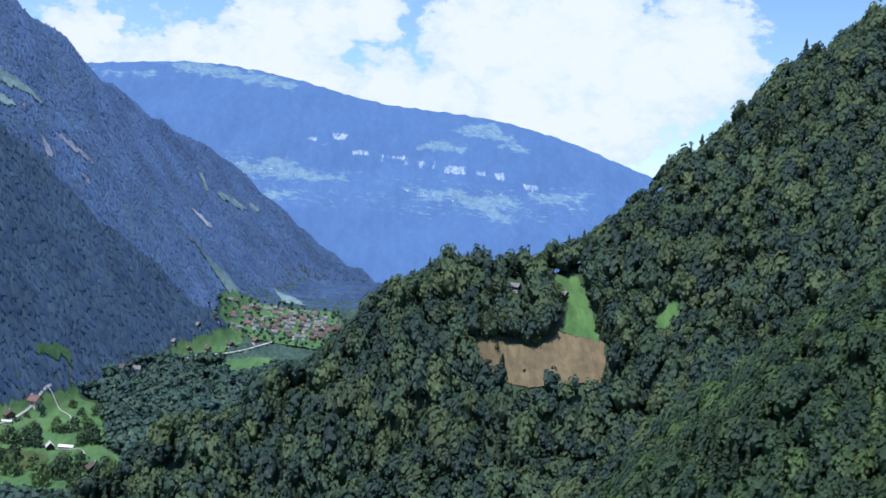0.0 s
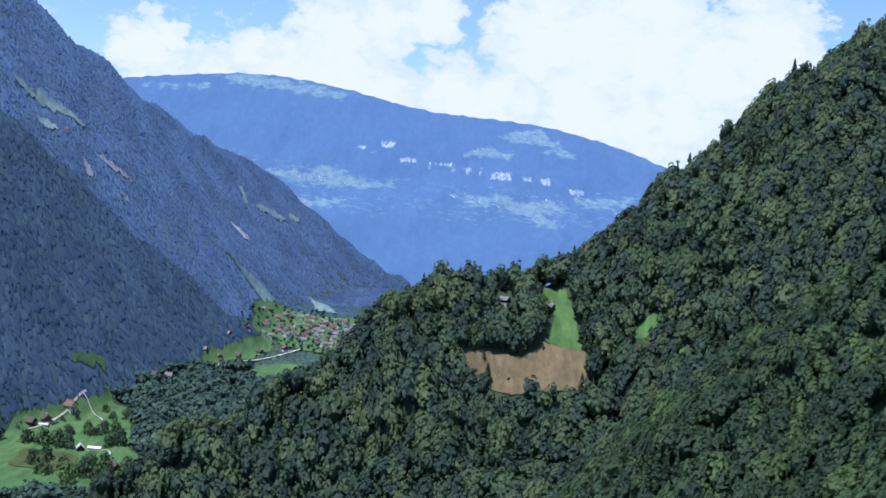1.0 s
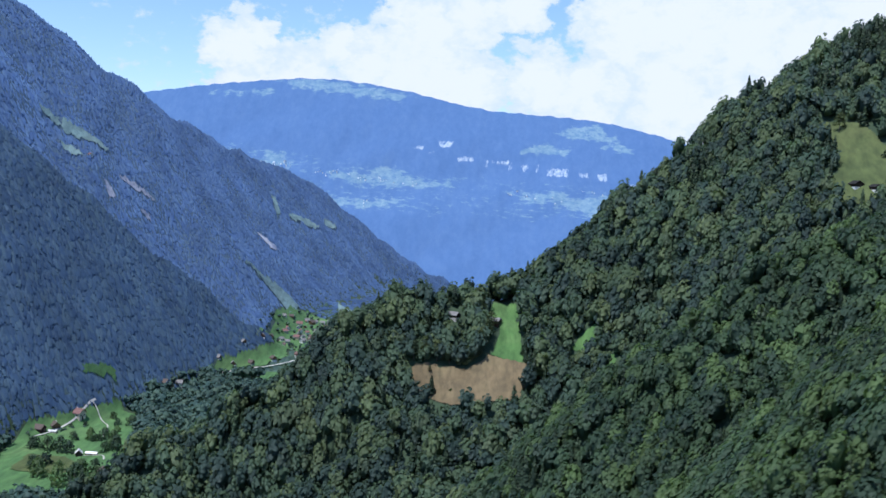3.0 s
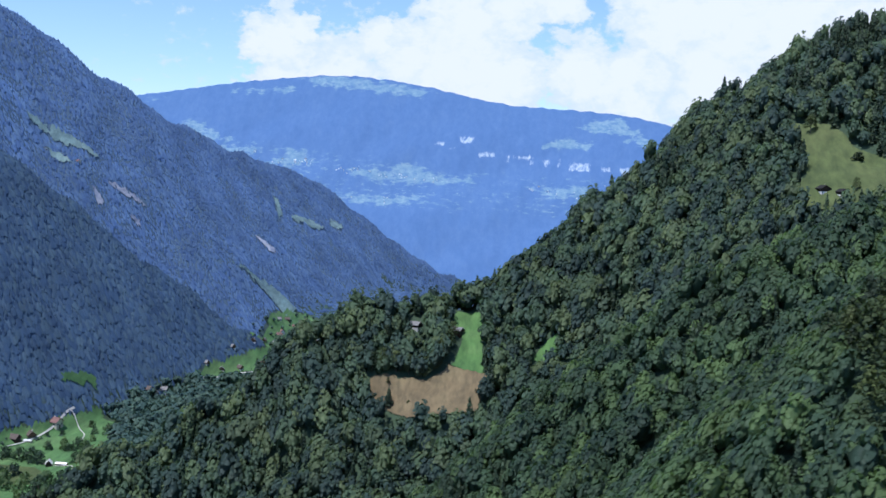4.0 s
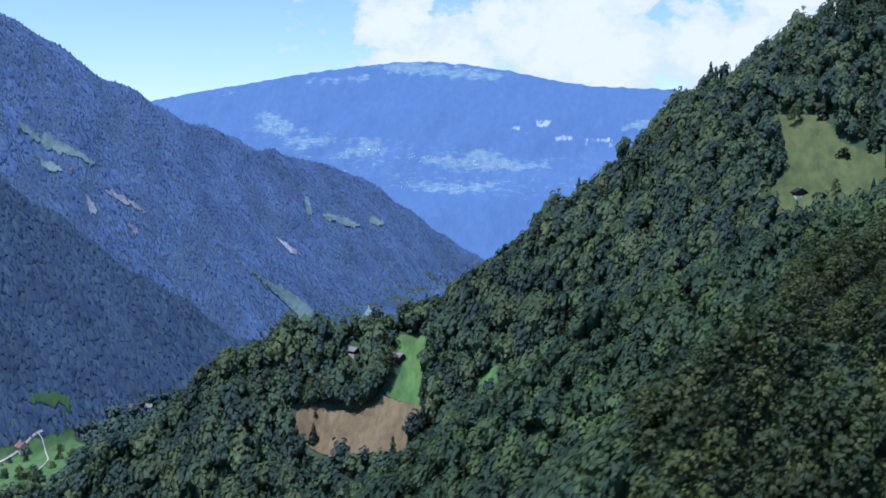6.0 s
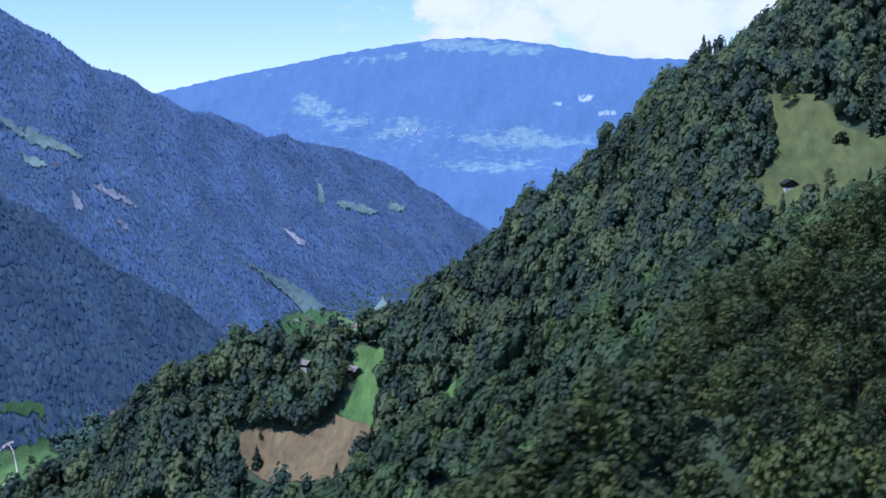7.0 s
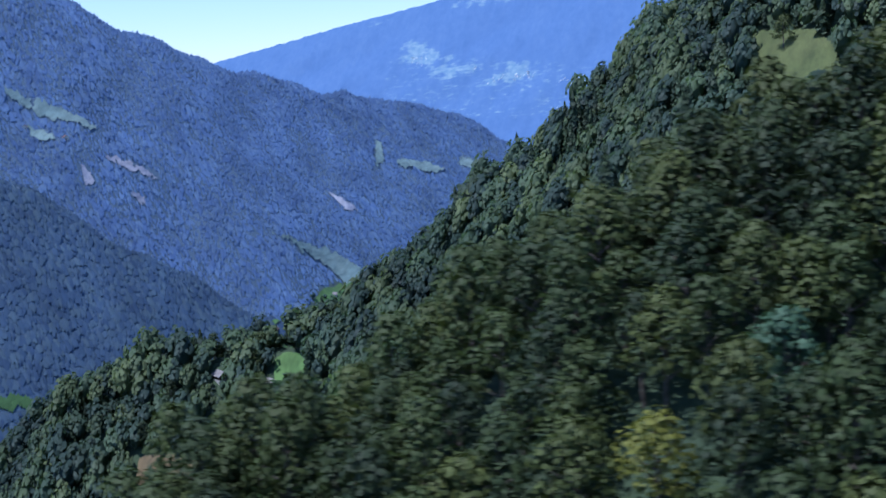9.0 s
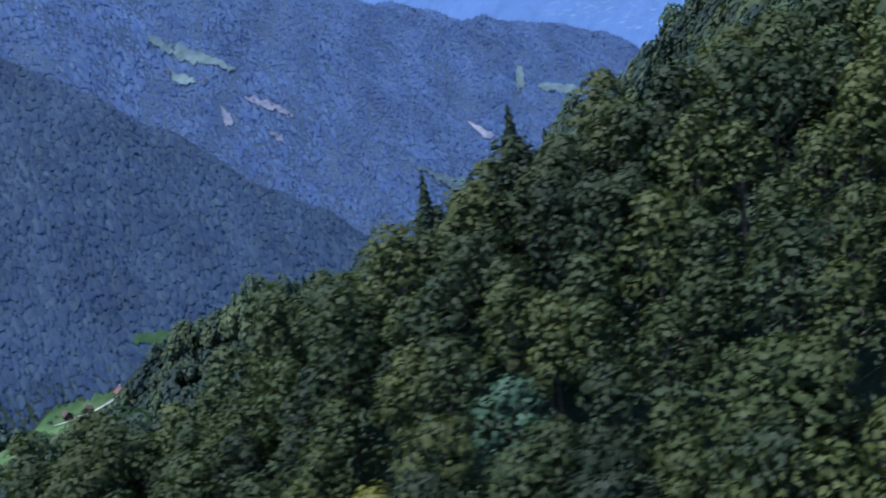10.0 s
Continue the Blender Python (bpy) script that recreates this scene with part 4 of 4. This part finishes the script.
settle(house("house", 2.6, 3.3, 1.9, 1.0, WHITE_RENDER, RUST_TILE, "white house at the edge of the riverside wood", rows=2), -58.7, 230.7, 75, lift=0.6)
settle(house("house", 2.4, 3.3, 1.6, 0.9, WHITE_RENDER, GREY_SHINGLE, "white house with a grey roof by the riverside wood", rows=2), -54.9, 237.6, 100, lift=0.6)
settle(house("house", 2.2, 2.6, 1.4, 0.9, CREAM_RENDER, RED_TILE, "house with a red roof by the riverside wood"), -56.5, 233.2, 30, lift=0.6)
settle(house("chalet", 2.0, 2.4, 1.2, 0.7, WHITE_RENDER, RUST_TILE, "white chalet on the steep mountain meadow", "chalet"), -121.6, 272.3, 30, lift=0.9)
settle(house("chalet", 1.8, 2.2, 1.1, 0.6, WHITE_RENDER, RED_TILE, "white chalet with a red roof on the mountain meadow", "chalet"), -111.0, 281.7, 60, lift=0.9)
for x, y, turn, roof in ((-42.2, 275.0, 20, GREY_SHINGLE), (-36.2, 281.9, 70, RUST_TILE), (-28.0, 292.2, 35, RUST_TILE), (-48.1, 270.4, 80, GREY_SHINGLE), (-35.3, 301.0, 10, RUST_TILE), (-41.3, 287.4, 55, GREY_SHINGLE), (-18.8, 302.0, 30, RED_TILE)):
    settle(house("farmhouse", 2.2, 2.9, 1.2, 0.9, BROWN_TIMBER, roof, "brown timber farmhouse on the green meadow", "farmhouse", base=WHITE_RENDER), x, y, turn, lift=0.85)


def village():
    kinds = [house("house", 2.2, 2.8, 1.5, 0.9, wall_mat, roof_mat, label, "house", "houses of the village", 1)
             for wall_mat, roof_mat, label in ((WHITE_RENDER, RED_TILE, "white village house with a red tiled roof"), (CREAM_RENDER, RED_TILE, "cream village house with a red tiled roof"),
                                               (BROWN_TIMBER, RUST_TILE, "brown timber village house with a rust-brown roof"), (WHITE_RENDER, GREY_SHINGLE, "white village house with a grey roof"))]
    rng = np.random.RandomState(91)
    town = [(-16.7, 331.9), (-11.2, 359.5), (-1.0, 361.7), (12.7, 361.5), (14.7, 336.1), (6.4, 303.8), (-8.2, 315.0)]
    lanes = [(-35.5, 301.8), (-37.4, 359.4), (-26.2, 380.9), (-9.3, 369.6), (12.6, 365.8), (-8.2, 315.0), (-23.0, 320.7)]
    gx, gy = np.meshgrid(np.arange(-42, 22, 3.3), np.arange(292, 392, 4.6))
    gx, gy = gx.ravel() + rng.uniform(-1.1, 1.1, gx.size), gy.ravel() + rng.uniform(-1.7, 1.7, gx.size)
    chance = np.where(inside(town, gx, gy), 0.66, np.where(inside(lanes, gx, gy), 0.28, 0.0))
    ok = rng.uniform(size=gx.size) < chance
    for k, (x, y) in enumerate(zip(gx[ok], gy[ok])):
        ob = kinds[k] if k < 4 else copy_thing(kinds[rng.choice(4, p=(0.20, 0.12, 0.24, 0.44))], Matrix())
        settle(ob, x, y, rng.uniform(0, 180), rng.uniform(0.62, 1.0), 0.85)
    free = ~ok & (rng.uniform(size=gx.size) < 0.75) & inside([(-42, 322), (-40, 346), (-30, 390), (14, 378), (22, 342), (14, 292), (-22, 312)], gx, gy)
    wood("trees", valley_kinds, (gx[free], gy[free]), 97, VALLEY_WOOD, "garden trees among the village houses", (0.3, 0.6), -0.3)


def far_villages():
    """Hamlets on the alps of the far range."""
    rng = np.random.RandomState(93)
    def cottage(wall_mat, roof_mat, label):
        ob = tagged(new("house"), label, "house", "houses of the far hamlets")
        part("wall", [(-2, -3, -3), (2, -3, -3), (2, -3, 3), (0, -3, 5), (-2, -3, 3), (-2, 3, -3), (2, 3, -3), (2, 3, 3), (0, 3, 5), (-2, 3, 3)],
             [(0, 1, 2, 3, 4), (9, 8, 7, 6, 5), (1, 6, 7, 2), (5, 0, 4, 9), (0, 5, 6, 1)], wall_mat, ob)
        for sgn in (-1, 1):
            p = [(0, -3.4, 5.05), (0, 3.4, 5.05), (sgn * 2.5, 3.4, 2.55), (sgn * 2.5, -3.4, 2.55)]
            part("roof_slope", p + [(x, y, z + 0.3) for x, y, z in p], [(0, 1, 2, 3), (7, 6, 5, 4), (0, 4, 5, 1), (1, 5, 6, 2), (2, 6, 7, 3), (3, 7, 4, 0)], roof_mat, ob)
        return ob
    # white walls with distance haze mixed into their colour as blue
    HAZED_WALL = material("hazed_white_wall", plain((0.74, 0.78, 0.86)), 0.9)
    kinds = [cottage(HAZED_WALL, GREY_SHINGLE, "tiny white house with a grey roof on the far alp"), cottage(HAZED_WALL, HAZED_WALL, "tiny white house with a pale roof on the far alp")]
    k = 0
    for cx, cz, many in ((-208, 169, 9), (-226, 167, 5), (-192, 168, 5), (-147, 160, 5), (-127, 161, 7), (-99, 157, 7), (-72, 155, 7), (-335, 195, 6), (-257, 181, 4), (-148, 129, 5), (-88, 128, 4), (84, 146, 6), (-39, 153, 4), (-344, 190, 3), (97, 144, 4), (187, 150, 5), (130, 139, 3)):
        for _ in range(many):
            x, z = cx + rng.normal() * 8, cz + rng.normal() * 1.8
            top = float(np.interp(x, RANGE_X, RANGE_Z))
            at = range_at(np.array(x), np.array((top - z) / (top + 30)))
            m = Matrix.LocRotScale(Vector(at.tolist()) + Vector((0, -0.5, 0.2)), Euler((0, 0, rng.uniform(0, 3))), (0.42,) * 3)
            if k < 2:
                kinds[k].matrix_basis = m
            else:
                copy_thing(kinds[k % 2], m)
            k += 1


village()
far_villages()


# ---- lanes ----
def lane(name, points, width, label):
    pts = [Vector((x, y, 0)) for x, y in points]
    fine = []
    for i in range(len(pts) - 1):
        p0, p1, p2, p3 = pts[max(i - 1, 0)], pts[i], pts[i + 1], pts[min(i + 2, len(pts) - 1)]
        for k in range(8):
            t = k / 8
            fine.append(0.5 * (2 * p1 + (p2 - p0) * t + (2 * p0 - 5 * p1 + 4 * p2 - p3) * t * t + (3 * p1 - p0 - 3 * p2 + p3) * t ** 3))
    fine.append(pts[-1])
    rows = []
    for i, p in enumerate(fine):
        d = (fine[min(i + 1, len(fine) - 1)] - fine[max(i - 1, 0)]).normalized()
        for s in (-0.5, 0, 0.5):
            x, y = p.x - d.y * width * s, p.y + d.x * width * s
            rows.append((x, y, float(land(x, y)) + 0.9))
    ob = mesh_object(name, rows, grid_faces(len(fine), 3), GRAVEL, smooth=True)
    tagged(ob, label, "road", kind="structure")


lane("road", [(-79.5, 158.5), (-76.8, 164.3), (-74.5, 172.7), (-72.8, 180.3), (-72.0, 184.8), (-70.8, 190.7)], 0.5, "pale gravel lane to the farmhouse")
lane("track", [(-71.0, 188.5), (-69.2, 188.1), (-65.6, 184.3), (-61.5, 177.9), (-58.2, 164.7)], 0.4, "narrow pale farm track")
lane("track", [(-56.3, 142.6), (-53.0, 142.4), (-49.8, 142.1), (-47.9, 137.9)], 0.4, "short gravel drive beside the sheds")
lane("road", [(-48.7, 257.0), (-37.8, 275.1), (-27.9, 282.6), (-20.1, 291.6), (-12.3, 307.3)], 0.9, "pale road along the village meadow")


# ---- single trees, hedges and bushes ----

def low_crown(seed, height, width, cards):
    """A free-standing crown that comes down near the ground."""
    v, f, n = broadleaf_crown(seed, height, width, 13, cards, 0.36)
    v[:, 2] = (v[:, 2] - 0.3 * height) * 1.3 + 0.02 * height
    return v, f, n


single = [tree_template("tree", low_crown(120 + k, 6.2 + 0.6 * k, 5.8, 300), trunk_mesh(4.6, 0.2, 5, 20 + k), FRONT_WOOD, "round broadleaf tree standing on the valley meadow", group="trees on the valley meadow") for k in range(3)]
# place and width of crown
ROW = [(-70, 147.8, 4.4), (-65.2, 146.5, 4.6), (-62, 145.5, 3.6), (-75, 148.5, 4.4), (-51, 147, 3.2), (-48, 149, 3.8)]
MEADOW_TREES = [(-67.9, 163.5, 2.6), (-66.0, 160.5, 2.2), (-61.3, 161.7, 3.2), (-59, 160, 2.8), (-56.5, 161.7, 3.4), (-52, 158, 3.6), (-54.5, 182.4, 3.8), (-59.2, 181.6, 2.4), (-56, 172, 2.6), (-69.5, 178, 2.0), (-73, 174, 1.8), (-50, 152, 4.2), (-64, 190, 2.6)]
GROVE = [(-63.9, 132.0, 4.0), (-57.3, 126.3, 3.6), (-49.4, 122.8, 5.6), (-49.0, 117.8, 5.0), (-44.0, 111.2, 4.2), (-66, 128, 4.2), (-61, 120, 4.4), (-46, 126, 3.4), (-44.5, 124.5, 3.2), (-40.2, 126.5, 3.6), (-52, 112, 4.6), (-38, 126, 3.4)]
rng = np.random.RandomState(95)
for k, (x, y, width) in enumerate(ROW + MEADOW_TREES + GROVE):
    if k < 3:
        single[k].matrix_basis = Matrix.LocRotScale((x, y, float(land(x, y)) - 0.2), None, (width / 4.6,) * 3)
    else:
        stand(single[k % 3], x, y, rng.uniform(0, 6.28), width / 4.6, rng.uniform(0.85, 1.15))
hx, hy = np.linspace(-86, -70, 10), np.linspace(168, 190, 10) - 14
wood("hedge", [broadleaf_crown(140 + k, 1.7, 2.0, 5, 60, 0.26) for k in range(3)], (hx + rng.uniform(-1, 1, hx.size), hy + rng.uniform(-0.4, 0.4, hx.size)), 96, VALLEY_WOOD, "row of dark green hedge bushes between meadows")

bush = tree_template("bush", broadleaf_crown(150, 2.4, 2.4, 6, 150, 0.26), trunk_mesh(1.2, 0.08, 3, 41), BROADLEAF, "round dark green bush standing alone in the grass", "bush", "bushes on the open slopes")
PASTURE_BUSHES = [(180.8, 127.6, 1.45), (166.2, 126, 0.4), (170.2, 124.8, 0.3), (174.3, 128.4, 0.3), (164.6, 121.5, 0.5), (74.7, 112.3, 0.3), (60.2, 109, 0.5), (171.5, 130.5, 0.35), (184, 119, 0.4)]
for k, (x, y, size) in enumerate(PASTURE_BUSHES):
    if k:
        stand(bush, x, y, k * 1.3, size)
bush.matrix_basis = Matrix.LocRotScale((180.8, 127.6, float(land(180.8, 127.6)) - 0.2), None, (1.45, 1.45, 1.45))
for x, y, size, template in ((171, 142.5, 0.68, near_beeches[0]), (177.6, 115.8, 0.42, near_beeches[3]), (54.7, 109.5, 0.85, near_spruces[0]), (53.8, 113.7, 0.25, near_beeches[4])):
    ob = stand(template, x, y, size * 9, size, 0.52 if template in near_spruces else 1.0)
    tagged(ob, "single tree standing free on the open slope", "tree", "trees on the open slopes")

# the grove beside the hill meadow, and spruces on the saddle
for x, y, size in ((49.0, 115.6, 0.62), (52.0, 116.4, 0.66), (55.5, 117.2, 0.66), (59.0, 117.8, 0.64), (62.3, 118.6, 0.62), (65.4, 119.8, 0.66), (67.8, 121.8, 0.7), (69.8, 124.0, 0.72), (70.3, 126.8, 0.62), (67.0, 131.0, 0.6), (64.5, 128.0, 0.55), (52.0, 122.0, 0.66), (54.0, 126.0, 0.66), (66.0, 135.0, 0.62), (61.0, 136.0, 0.62), (55.5, 133.5, 0.62), (50.0, 128.0, 0.62), (63.5, 133.0, 0.6)):
    ob = stand(near_beeches[int(x * 7) % 5], x, y, x * 3, size, 0.9)
    tagged(ob, "full-crowned tree in the grove beside the hill meadow", "tree", "trees of the hill grove")
for x, y, size in ((75.0, 141.0, 0.62), (78.0, 142.0, 0.7), (81.0, 143.2, 0.68), (72.0, 140.0, 0.55), (84.0, 144.5, 0.66)):
    ob = stand(near_beeches[int(x) % 5], x, y, x, size, 0.95)
    tagged(ob, "tall broadleaf tree on the wooded saddle", "tree", "trees of the hill grove")
for x, y, size in ((64.0, 139.0, 0.55), (67.0, 140.0, 0.42), (76.5, 141.5, 0.5), (79.5, 142.5, 0.55), (82.5, 143.5, 0.48), (46.0, 133.0, 0.4)):
    ob = stand(near_spruces[int(x) % 2], x, y, x, size, 0.95)
    tagged(ob, "dark spruce standing on the wooded saddle", "tree", "trees of the hill grove")

# low growth before the hut among the trees
rng = np.random.RandomState(98)
t = rng.uniform(0, 1, 30)
wood("bushes", front_kinds, (60 + 3.5 * t + rng.uniform(-1.6, 1.6, 30), 127.5 - 7 * t), 99, SLOPE_WOOD, "low broadleaf growth before the hill hut", (0.3, 0.5))
